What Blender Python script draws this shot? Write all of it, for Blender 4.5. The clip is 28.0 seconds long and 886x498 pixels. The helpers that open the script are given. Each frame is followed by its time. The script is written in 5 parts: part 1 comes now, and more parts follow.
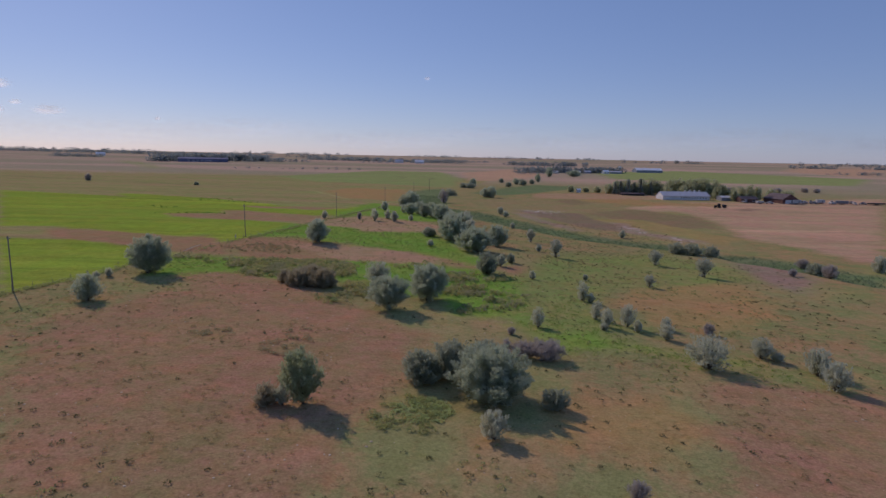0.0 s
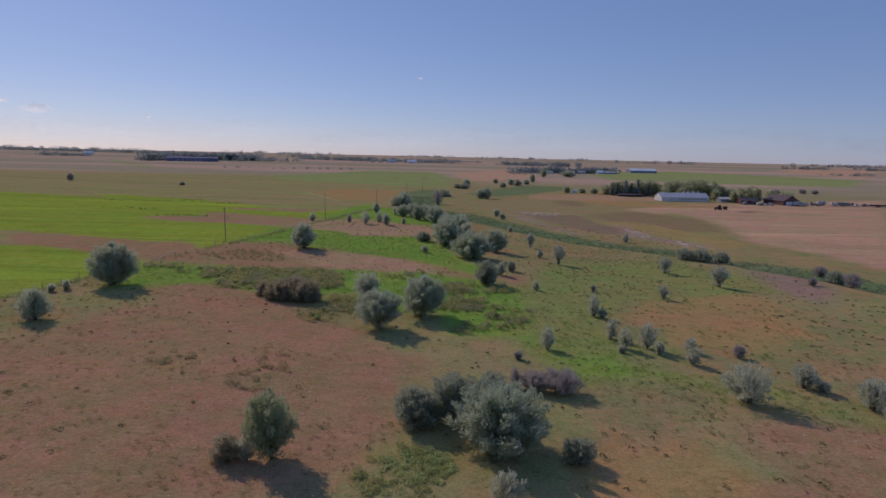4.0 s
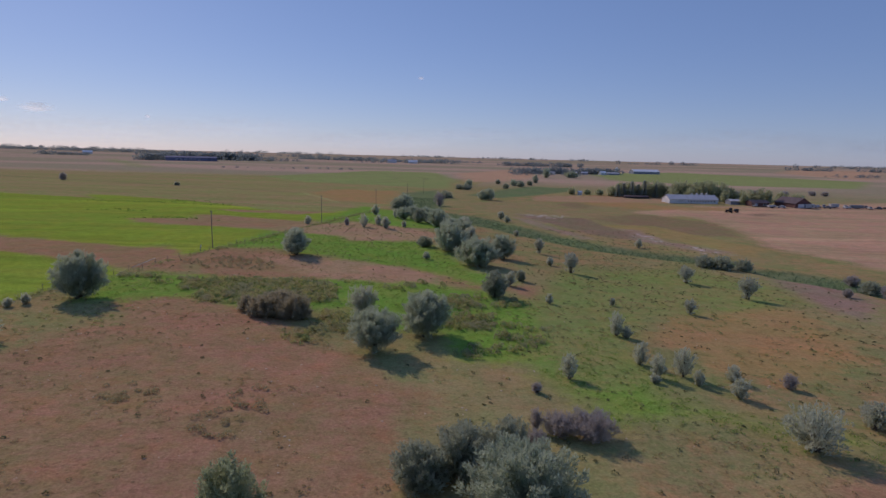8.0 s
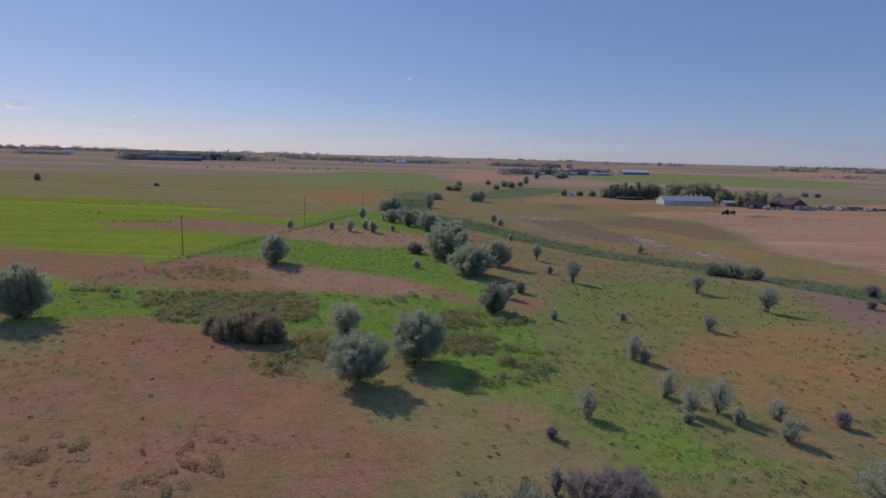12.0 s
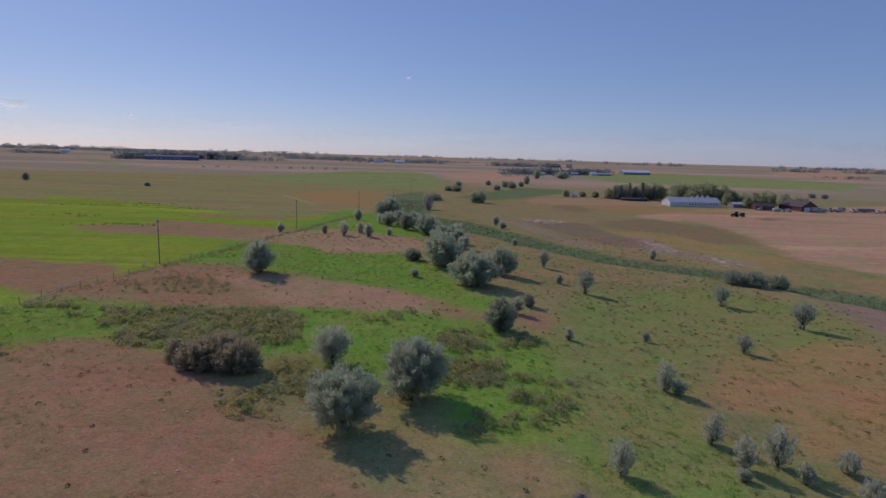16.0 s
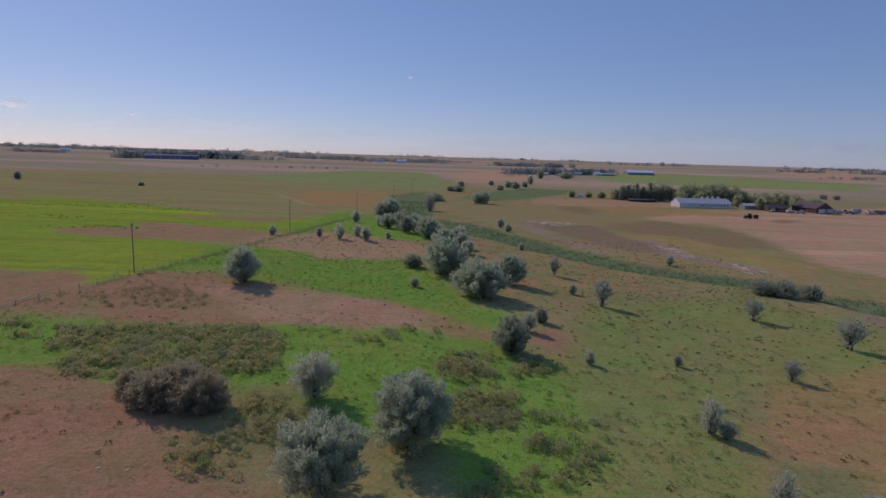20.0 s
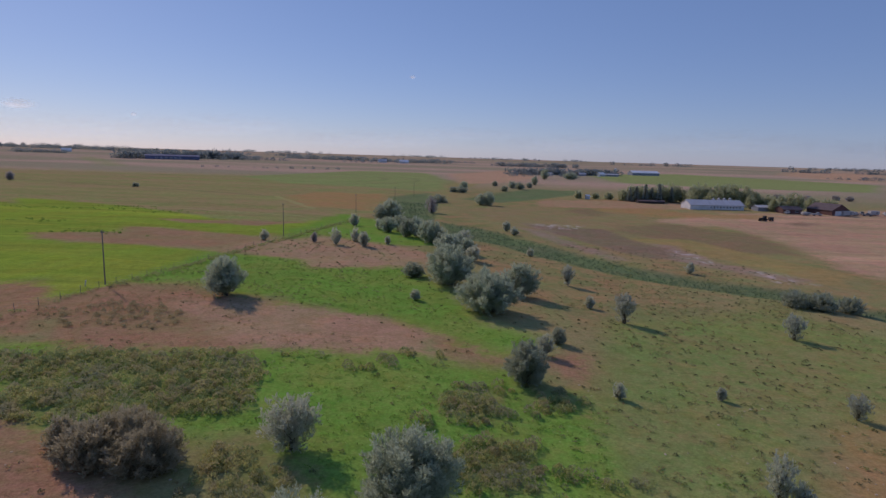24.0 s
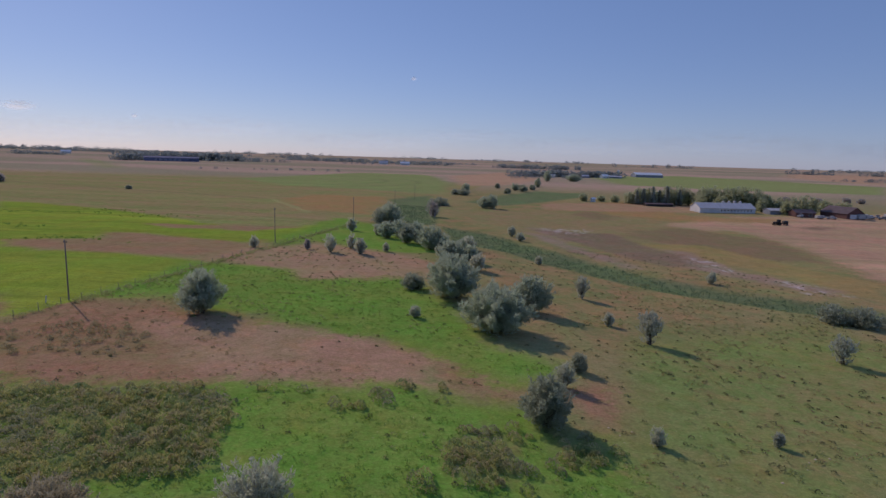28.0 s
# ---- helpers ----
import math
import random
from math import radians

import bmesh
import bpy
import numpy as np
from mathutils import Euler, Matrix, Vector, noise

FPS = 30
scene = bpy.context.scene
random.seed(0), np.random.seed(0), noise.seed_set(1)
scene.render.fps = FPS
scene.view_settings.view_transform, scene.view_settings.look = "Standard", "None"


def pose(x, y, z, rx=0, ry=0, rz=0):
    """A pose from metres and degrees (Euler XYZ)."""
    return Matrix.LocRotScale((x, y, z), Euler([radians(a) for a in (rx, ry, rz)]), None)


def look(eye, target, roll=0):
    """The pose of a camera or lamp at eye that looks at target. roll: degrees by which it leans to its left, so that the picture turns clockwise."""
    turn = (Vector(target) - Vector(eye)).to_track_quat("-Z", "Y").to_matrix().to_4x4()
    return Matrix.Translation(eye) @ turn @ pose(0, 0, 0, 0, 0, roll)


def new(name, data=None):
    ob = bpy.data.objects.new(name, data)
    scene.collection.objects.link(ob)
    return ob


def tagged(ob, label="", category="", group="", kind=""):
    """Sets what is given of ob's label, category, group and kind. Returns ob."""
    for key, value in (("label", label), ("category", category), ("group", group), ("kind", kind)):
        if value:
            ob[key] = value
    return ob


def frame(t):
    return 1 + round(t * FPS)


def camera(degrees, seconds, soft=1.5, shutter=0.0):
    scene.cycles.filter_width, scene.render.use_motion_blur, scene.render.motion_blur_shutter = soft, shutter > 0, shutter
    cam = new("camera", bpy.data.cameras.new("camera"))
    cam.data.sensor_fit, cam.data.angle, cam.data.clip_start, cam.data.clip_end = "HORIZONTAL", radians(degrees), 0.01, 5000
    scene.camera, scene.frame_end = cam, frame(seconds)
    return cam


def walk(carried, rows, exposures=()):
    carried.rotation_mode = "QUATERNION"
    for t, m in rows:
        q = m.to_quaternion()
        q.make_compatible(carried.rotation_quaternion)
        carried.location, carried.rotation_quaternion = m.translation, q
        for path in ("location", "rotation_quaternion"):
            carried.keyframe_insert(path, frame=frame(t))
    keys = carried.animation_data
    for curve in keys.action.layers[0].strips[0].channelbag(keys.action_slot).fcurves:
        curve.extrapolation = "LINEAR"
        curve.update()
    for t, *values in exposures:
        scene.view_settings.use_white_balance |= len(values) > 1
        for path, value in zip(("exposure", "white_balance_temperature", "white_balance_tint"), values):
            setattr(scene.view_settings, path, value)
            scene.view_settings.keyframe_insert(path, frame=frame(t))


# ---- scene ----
cam = camera(75.0, 28.0, 1.5)
PATH = [
    (0, (1.241, -0.287, 25.776), (1.255, 1.687, 25.458), 1.1),
    (0.5, (1.205, 1.129, 25.74), (1.219, 3.103, 25.421), 1.1),
    (1, (1.118, 2.596, 25.731), (1.136, 4.57, 25.412), 1.1),
    (1.5, (1.027, 4.009, 25.707), (1.049, 5.983, 25.389), 1.1),
    (2, (0.902, 5.376, 25.669), (0.929, 7.351, 25.352), 1.2),
    (2.5, (0.719, 6.776, 25.713), (0.751, 8.75, 25.395), 1.2),
    (3, (0.68, 8.257, 25.753), (0.714, 10.231, 25.434), 1.2),
    (3.5, (0.667, 9.692, 25.767), (0.705, 11.666, 25.449), 1.2),
    (5.5, (0.428, 15.38, 25.714), (0.47, 17.354, 25.396), 1.3),
    (6, (0.363, 16.857, 25.713), (0.404, 18.831, 25.396), 1.4),
    (6.5, (0.281, 18.275, 25.687), (0.321, 20.249, 25.37), 1.4),
    (7, (0.228, 19.728, 25.681), (0.267, 21.702, 25.363), 1.4),
    (7.5, (0.073, 21.163, 25.682), (0.113, 23.137, 25.365), 1.4),
    (8, (0.097, 22.584, 25.628), (0.135, 24.558, 25.311), 1.4),
    (8.5, (0.006, 24.06, 25.617), (0.044, 26.035, 25.3), 1.4),
    (9, (-0.134, 25.45, 25.601), (-0.095, 27.425, 25.285), 1.4),
    (9.5, (-0.19, 26.92, 25.576), (-0.153, 28.894, 25.259), 1.5),
    (10, (-0.23, 28.388, 25.554), (-0.189, 30.362, 25.238), 1.5),
    (10.5, (-0.31, 29.825, 25.537), (-0.261, 31.799, 25.221), 1.5),
    (11, (-0.341, 31.255, 25.496), (-0.284, 33.229, 25.181), 1.5),
    (11.5, (-0.396, 32.68, 25.504), (-0.328, 34.654, 25.188), 1.5),
    (12, (-0.489, 34.13, 25.494), (-0.411, 36.103, 25.179), 1.5),
    (12.5, (-0.499, 35.574, 25.452), (-0.413, 37.548, 25.138), 1.6),
    (14.5, (-0.606, 41.412, 25.489), (-0.52, 43.386, 25.173), 1.6),
    (15, (-0.61, 42.801, 25.444), (-0.525, 44.775, 25.129), 1.6),
    (15.5, (-0.591, 44.214, 25.467), (-0.507, 46.187, 25.152), 1.6),
    (16, (-0.43, 45.695, 25.477), (-0.348, 47.668, 25.161), 1.6),
    (16.5, (-0.434, 47.145, 25.467), (-0.353, 49.118, 25.151), 1.6),
    (17, (-0.354, 48.554, 25.436), (-0.274, 50.527, 25.119), 1.6),
    (17.5, (-0.33, 50.026, 25.416), (-0.25, 51.999, 25.099), 1.7),
    (18, (-0.263, 51.432, 25.357), (-0.185, 53.406, 25.04), 1.6),
    (18.5, (-0.178, 52.933, 25.268), (-0.1, 54.907, 24.952), 1.6),
    (19, (-0.043, 54.41, 25.19), (0.033, 56.384, 24.874), 1.6),
    (19.5, (0.04, 55.825, 25.132), (0.115, 57.799, 24.815), 1.7),
    (20, (-0.123, 57.243, 25.177), (-0.047, 59.216, 24.86), 1.7),
    (20.5, (-0.135, 58.668, 25.205), (-0.061, 60.641, 24.888), 1.7),
    (21, (-0.136, 60.056, 25.22), (-0.063, 62.029, 24.903), 1.6),
    (21.5, (-0.068, 61.471, 25.226), (0.004, 63.445, 24.909), 1.6),
    (23.5, (-0.061, 67.245, 25.098), (0.009, 69.219, 24.781), 1.7),
    (24, (-0.028, 68.686, 25.044), (0.04, 70.659, 24.728), 1.7),
    (24.5, (-0.063, 70.129, 25.003), (0.005, 72.103, 24.686), 1.7),
    (25, (-0.073, 71.531, 24.939), (-0.005, 73.505, 24.622), 1.7),
    (25.5, (0.019, 72.95, 24.98), (0.084, 74.923, 24.663), 1.7),
    (26, (0.005, 74.404, 24.914), (0.07, 76.377, 24.597), 1.6),
    (26.5, (-0.018, 75.901, 24.881), (0.046, 77.875, 24.564), 1.7),
    (27, (-0.044, 77.257, 24.849), (0.02, 79.231, 24.535), 1.7),
    (27.5, (-0.041, 78.571, 24.875), (0.023, 80.545, 24.561), 1.7),
    (28, (0.01, 79.699, 24.883), (0.074, 81.673, 24.573), 1.7),
]
walk(cam, [(t, look(eye, target, roll)) for t, eye, target, roll in PATH], [(0, -0.57, 6600, 29), (8, -0.585, 6480, 27.5), (28, -0.59, 6440, 27.5)])


# ---- light ----
SUN_AZ, SUN_EL = math.radians(-40.5), math.radians(35.0)   # azimuth from +y towards +x
world = bpy.data.worlds.new("sky")
scene.world = world
world.use_nodes = True
wn = world.node_tree.nodes
sky = wn.new("ShaderNodeTexSky")
sky.sky_type = "NISHITA"
sky.sun_disc = False
sky.sun_elevation, sky.sun_rotation = SUN_EL, SUN_AZ
sky.altitude, sky.air_density, sky.dust_density, sky.ozone_density = 1800, 1.1, 0.8, 3.0
haze = wn.new("ShaderNodeMix")          # light that the dusty air scatters evenly
haze.data_type = "RGBA"
haze.inputs[0].default_value = 0.40
haze.inputs[7].default_value = (1.7, 3.55, 7.3, 1)
world.node_tree.links.new(sky.outputs[0], haze.inputs[6])
world.node_tree.links.new(haze.outputs[2], wn["Background"].inputs[0])
wn["Background"].inputs[1].default_value = 0.110

lamp = bpy.data.lights.new("sun", "SUN")
lamp.energy, lamp.angle, lamp.color = 2.85, math.radians(0.5), (1.0, 0.88, 0.66)
sun = new("sun", lamp)
SUN_WAY = Vector((math.sin(SUN_AZ) * math.cos(SUN_EL), math.cos(SUN_AZ) * math.cos(SUN_EL), math.sin(SUN_EL)))
sun.matrix_world = look(SUN_WAY * 100, (0, 0, 0))


# ---- materials ----
class Nodes:
    """A short hand for building one node material."""

    def __init__(self, name, rough=0.8, spec=0.3):
        self.mat = bpy.data.materials.new(name)
        self.mat.use_nodes = True
        self.tree = self.mat.node_tree
        self.bsdf = self.tree.nodes["Principled BSDF"]
        self.bsdf.inputs["Roughness"].default_value = rough
        self.bsdf.inputs["Specular IOR Level"].default_value = spec
        self.coord = self.tree.nodes.new("ShaderNodeTexCoord").outputs["Object"]

    def link(self, a, b):
        self.tree.links.new(a, b)

    def noise(self, scale, detail=3.0, rough=0.55, stretch=None):
        n = self.tree.nodes.new("ShaderNodeTexNoise")
        n.inputs["Scale"].default_value, n.inputs["Detail"].default_value, n.inputs["Roughness"].default_value = scale, detail, rough
        src = self.coord
        if stretch:
            m = self.tree.nodes.new("ShaderNodeMapping")
            m.inputs["Scale"].default_value = stretch
            self.link(src, m.inputs["Vector"])
            src = m.outputs[0]
        self.link(src, n.inputs["Vector"])
        return n.outputs["Fac"]

    def span(self, value, a, b, lo=0.0, hi=1.0):
        n = self.tree.nodes.new("ShaderNodeMapRange")
        n.interpolation_type = "SMOOTHSTEP"
        self.link(value, n.inputs[0])
        for i, v in enumerate((a, b, lo, hi)):
            n.inputs[i + 1].default_value = v
        return n.outputs[0]

    def math(self, op, a, b):
        n = self.tree.nodes.new("ShaderNodeMath")
        n.operation = op
        for i, v in enumerate((a, b)):
            if isinstance(v, (int, float)):
                n.inputs[i].default_value = v
            else:
                self.link(v, n.inputs[i])
        return n.outputs[0]

    def mix(self, fac, a, b, blend="MIX"):
        n = self.tree.nodes.new("ShaderNodeMix")
        n.data_type, n.blend_type = "RGBA", blend
        for slot, v in ((0, fac), (6, a), (7, b)):
            if isinstance(v, (int, float)):
                n.inputs[slot].default_value = v
            elif isinstance(v, tuple):
                n.inputs[slot].default_value = (*v, 1.0)
            else:
                self.link(v, n.inputs[slot])
        return n.outputs[2]

    def attr(self, name):
        n = self.tree.nodes.new("ShaderNodeAttribute")
        n.attribute_name = name
        return n.outputs["Fac"]

    def island(self):
        return self.tree.nodes.new("ShaderNodeNewGeometry").outputs["Random Per Island"]

    def per_object(self):
        return self.tree.nodes.new("ShaderNodeObjectInfo").outputs["Random"]

    def bump(self, height, strength, distance):
        n = self.tree.nodes.new("ShaderNodeBump")
        n.inputs["Strength"].default_value, n.inputs["Distance"].default_value = strength, distance
        self.link(height, n.inputs["Height"])
        self.link(n.outputs[0], self.bsdf.inputs["Normal"])

    def done(self, colour):
        if isinstance(colour, tuple):
            self.bsdf.inputs["Base Color"].default_value = (*colour, 1.0)
        else:
            self.link(colour, self.bsdf.inputs["Base Color"])
        return self.mat


def leaf_material(name, dark, light, see=0.25, rough=0.85, spec=0.06):
    """Leaves of two tones that vary leaf by leaf and tree by tree, and let some light passing."""
    m = Nodes(name, rough, spec)
    c = m.mix(m.math("ADD", m.math("MULTIPLY", m.island(), 0.6), 0.2), dark, light)
    c = m.mix(m.span(m.noise(1.1, 3, 0.6), 0.38, 0.62, 0.0, 0.3), c, dark)
    c = m.mix(m.math("MULTIPLY", m.per_object(), 0.3), c, tuple(v * 0.75 for v in light))
    passing = m.tree.nodes.new("ShaderNodeBsdfTranslucent")
    m.link(m.mix(0.5, c, tuple(v * 1.15 for v in light)), passing.inputs[0])
    both = m.tree.nodes.new("ShaderNodeMixShader")
    both.inputs[0].default_value = see
    m.done(c)
    m.link(m.bsdf.outputs[0], both.inputs[1])
    m.link(passing.outputs[0], both.inputs[2])
    m.link(both.outputs[0], m.tree.nodes["Material Output"].inputs[0])
    return m.mat


def plain(name, colour, rough=0.7, scale=1.5, depth=0.25, metal=0.0, stretch=None):
    """Paint, wood or sheet metal with stains at two scales and a little relief."""
    m = Nodes(name, rough)
    m.bsdf.inputs["Metallic"].default_value = metal
    low = tuple(v * (1 - depth) for v in colour)
    c = m.mix(m.span(m.noise(scale, 4, 0.6, stretch), 0.3, 0.7), low, colour)
    c = m.mix(m.span(m.noise(scale * 7, 3), 0.55, 0.8, 0.0, 0.35), c, tuple(v * 0.6 for v in colour))
    m.bump(m.noise(scale * 9, 3), 0.15, 0.02)
    return m.done(c)


SILVER = leaf_material("silver_willow_leaves", (0.355, 0.405, 0.300), (0.500, 0.560, 0.420), 0.58)
SAGE = leaf_material("sage_green_leaves", (0.420, 0.440, 0.340), (0.580, 0.600, 0.475), 0.58)
THINLEAF = leaf_material("sparse_grey_leaves", (0.360, 0.380, 0.300), (0.530, 0.550, 0.445), 0.5)
GREEN = leaf_material("green_leaves", (0.290, 0.335, 0.195), (0.480, 0.530, 0.330), 0.48)
DARKLEAF = leaf_material("dark_bush_leaves", (0.280, 0.310, 0.230), (0.430, 0.465, 0.350), 0.55)
BROWNLEAF = leaf_material("brown_twigs_and_leaves", (0.320, 0.290, 0.275), (0.490, 0.450, 0.425), 0.5)
RUSSET = leaf_material("brownish_green_leaves", (0.335, 0.295, 0.200), (0.490, 0.440, 0.305), 0.52)
FARMLEAF = leaf_material("yard_tree_leaves", (0.32, 0.345, 0.215), (0.54, 0.56, 0.35), 0.57)
# needle colour lifted in place of the haze before the farm
NEEDLE = leaf_material("spruce_needles", (0.29, 0.325, 0.275), (0.45, 0.485, 0.425), 0.55)
# bluish and lightened: distance haze is mixed into these leaf tones
FARLEAF = leaf_material("hazed_far_leaves", (0.185, 0.225, 0.235), (0.270, 0.315, 0.320), 0.55)
WEED = leaf_material("weed_leaves", (0.216, 0.251, 0.094), (0.432, 0.460, 0.204), 0.5)
WEEDDRY = leaf_material("drying_weed_leaves", (0.251, 0.223, 0.122), (0.453, 0.396, 0.226), 0.42)
REEDLEAF = leaf_material("reed_blades", (0.110, 0.165, 0.090), (0.205, 0.275, 0.155), 0.35)
TUFT = leaf_material("dry_grass_blades", (0.260, 0.209, 0.110), (0.490, 0.396, 0.211), 0.45)
FRESH = leaf_material("fresh_weed_leaves", (0.288, 0.360, 0.149), (0.532, 0.619, 0.296), 0.5)
TUFTGREEN = leaf_material("green_grass_blades", (0.137, 0.230, 0.046), (0.274, 0.418, 0.094), 0.45)
HUMMOCK = leaf_material("hummock_grass", (0.105, 0.115, 0.058), (0.200, 0.205, 0.105), 0.35)
BARK = plain("bark", (0.13, 0.105, 0.08), 0.9, 3.0, 0.4, 0.0, (1, 1, 0.2))
POLEWOOD = plain("weathered_pole_wood", (0.28, 0.235, 0.19), 0.85, 2.0, 0.35, 0.0, (1, 1, 0.1))
PALEWOOD = plain("bleached_rail_wood", (0.62, 0.56, 0.48), 0.85, 3.0, 0.3, 0.0, (1, 0.2, 1))
POSTWOOD = plain("grey_post_wood", (0.26, 0.235, 0.20), 0.9, 4.0, 0.35, 0.0, (1, 1, 0.2))
WIRE = plain("galvanised_wire", (0.25, 0.25, 0.25), 0.5, 4.0, 0.2, 0.8)
CERAMIC = plain("insulator_ceramic", (0.3, 0.3, 0.3), 0.3)
STONE = plain("pale_stone", (0.62, 0.50, 0.37), 0.9, 6.0)
WHITEPAINT = plain("white_painted_boards", (0.68, 0.68, 0.70), 0.6, 0.3, 0.15)
BARNWALL = plain("pale_blue_grey_boards", (0.72, 0.71, 0.73), 0.7, 0.3, 0.2)
GREYROOF = plain("pale_grey_metal_roof", (0.55, 0.54, 0.57), 0.45, 0.25, 0.2, 0.0, (4, 0.3, 1))
WHITEROOF = plain("white_metal_roof", (0.86, 0.86, 0.88), 0.4, 0.1, 0.12)
GREYWALL = plain("blue_grey_cladding", (0.28, 0.30, 0.36), 0.6, 0.2, 0.2)
REDWALL = plain("dark_red_boards", (0.165, 0.085, 0.078), 0.75, 0.5, 0.35)
REDROOF = plain("dull_red_roof", (0.15, 0.11, 0.115), 0.7, 0.4, 0.3)
DARKBLUE = plain("dark_blue_cladding", (0.14, 0.16, 0.27), 0.9, 0.1, 0.3)
DARKGLASS = plain("dark_window_glass", (0.03, 0.035, 0.045), 0.12, 1.0, 0.2)
RUBBER = plain("tyre_rubber", (0.025, 0.025, 0.025), 0.9)
DARKSTEEL = plain("dark_machine_paint", (0.05, 0.045, 0.045), 0.5)
CARWHITE = plain("white_vehicle_paint", (0.48, 0.47, 0.47), 0.3, 0.5, 0.08)
CARGREY = plain("grey_vehicle_paint", (0.2, 0.21, 0.23), 0.3, 0.5, 0.1)
RUSTIRON = plain("rusty_iron", (0.14, 0.07, 0.045), 0.8, 1.0, 0.4)


def cloud_material(name, most, size):
    """Thin vapour that thins out to nothing towards its rim."""
    m = Nodes(name, 1.0, 0.0)
    rim = m.tree.nodes.new("ShaderNodeTexGradient")
    rim.gradient_type = "QUADRATIC_SPHERE"
    spot = m.tree.nodes.new("ShaderNodeMapping")
    spot.inputs["Location"].default_value, spot.inputs["Scale"].default_value = (-1, 0, -1), (2, 0, 2)
    m.link(m.tree.nodes["Texture Coordinate"].outputs["Generated"], spot.inputs["Vector"])
    m.link(spot.outputs[0], rim.inputs[0])
    dense = m.math("MULTIPLY", m.span(rim.outputs["Fac"], 0.0, 0.55), m.span(m.noise(size, 4, 0.6, (0.5, 1, 1.4)), 0.32, 0.62, 0.15, 1.0))
    clear = m.tree.nodes.new("ShaderNodeBsdfTransparent")
    lit = m.tree.nodes.new("ShaderNodeBsdfTranslucent")
    lit.inputs[0].default_value = (0.82, 0.90, 0.98, 1)
    half = m.tree.nodes.new("ShaderNodeMixShader")
    m.link(m.math("MULTIPLY", dense, most), half.inputs[0])
    m.link(clear.outputs[0], half.inputs[1])
    m.link(lit.outputs[0], half.inputs[2])
    m.link(half.outputs[0], m.tree.nodes["Material Output"].inputs[0])
    return m.mat


CLOUD = cloud_material("small_cloud", 0.9, 0.02)
# thin cloud streaks, and the horizon's haze band added as sheets
VEIL = cloud_material("veil_of_cloud_and_haze", 0.22, 0.006)


# ---- the lie of the land ----
def step(a, b, v):
    u = np.clip((v - a) / (b - a), 0, 1)
    return u * u * (3 - 2 * u)


_table = np.random.default_rng(5).random((256, 256))


def ripple(x, y, size):
    """Smooth value noise from 0 to 1 with lumps of that size in metres."""
    u, v = np.asarray(x, float) / size, np.asarray(y, float) / size
    i, j = np.floor(u).astype(int), np.floor(v).astype(int)
    a, b = u - i, v - j
    a, b = a * a * (3 - 2 * a), b * b * (3 - 2 * b)
    at = lambda p, q: _table[p % 256, q % 256]
    return (at(i, j) * (1 - a) + at(i + 1, j) * a) * (1 - b) + (at(i, j + 1) * (1 - a) + at(i + 1, j + 1) * a) * b


ZONES = []


def zone(kind, *corners):
    """A stretch of ground cover with these corners."""
    ZONES.append((kind, np.array(corners, float)))


zone("lush", (-22, 140), (-12, 141), (-3, 141), (3, 138), (11, 137), (12, 130), (18, 130), (19, 123), (-21, 120), (-18, 122), (-17, 127))
zone("lush", (-16, 126), (-7, 132), (4, 134), (10, 132), (17, 124), (19, 109), (22, 104), (24, 100), (18, 95), (12, 100), (6, 99), (2, 111), (-6, 110), (-12, 112))
zone("lush", (-54, 177), (-51, 208), (-31, 203), (-26, 193), (-4, 200), (2, 181), (10, 158), (16, 151), (11, 146), (1, 159), (-11, 163), (-24, 169), (-32, 172), (-42, 180))
zone("lush", (-63, 128), (-63, 136), (-58, 140), (-42, 136), (-24, 139), (-14, 138), (-15, 122), (-20, 118), (-33, 122), (-45, 124), (-58, 121))
zone("lush", (-40, 240), (-41, 260), (-34, 310), (-19, 294), (3, 243), (-8, 237), (-32, 251))
zone("lush", (27, 117), (29, 101), (37, 86), (48, 82), (53, 70), (46, 69), (40, 74), (31, 78), (20, 81), (16, 95))
zone("meadow", (31, 164), (72, 185), (86, 155), (82, 140), (41, 124), (29, 102), (33, 92), (24, 89), (14, 89), (17, 110), (19, 131))
zone("lush", (-57, 119), (-61, 131), (-56, 138), (-41, 133), (-26, 131), (-29, 124), (-46, 125), (-52, 121))
zone("reed", (7, 303), (21, 292), (43, 254), (63, 218), (78, 207), (98, 195), (91, 187), (75, 192), (57, 204), (42, 220), (25, 248), (9, 266))
zone("reed", (87, 186), (101, 181), (112, 169), (122, 151), (110, 136), (103, 155), (91, 171))
zone("reed", (-22, 440), (3, 493), (8, 400), (4, 309), (-5, 301), (-13, 329))
zone("reed", (24, 436), (60, 520), (98, 590), (133, 576), (128, 531), (75, 455), (48, 424))
zone("bare", (-54, 122), (-46, 123), (-42, 126), (-37, 125), (-29, 117), (-20, 110), (-18, 104), (-40, 102))
zone("bare", (-116, 176), (-85, 174), (-59, 169), (-54, 146), (-71, 148), (-101, 155))
zone("bare", (-73, 168), (-57, 172), (-50, 167), (-52, 152), (-57, 146))
zone("bare", (-65, 168), (-58, 173), (-45, 171), (-36, 166), (-24, 165), (-9, 162), (0, 152), (-2, 144), (-12, 141), (-23, 141), (-43, 137))
zone("bare", (-54, 78), (-52, 92), (-46, 101), (-31, 110), (-16, 99), (-8, 94), (-2, 83), (-4, 73), (-8, 61), (-10, 53), (-11, 41), (-31, 40))
zone("tan", (-47, 217), (-46, 230), (-31, 243), (-5, 233), (2, 213), (-6, 200), (-24, 196), (-35, 207))
zone("bare", (37, 67), (48, 69), (56, 66), (40, 45), (31, 45), (32, 55))
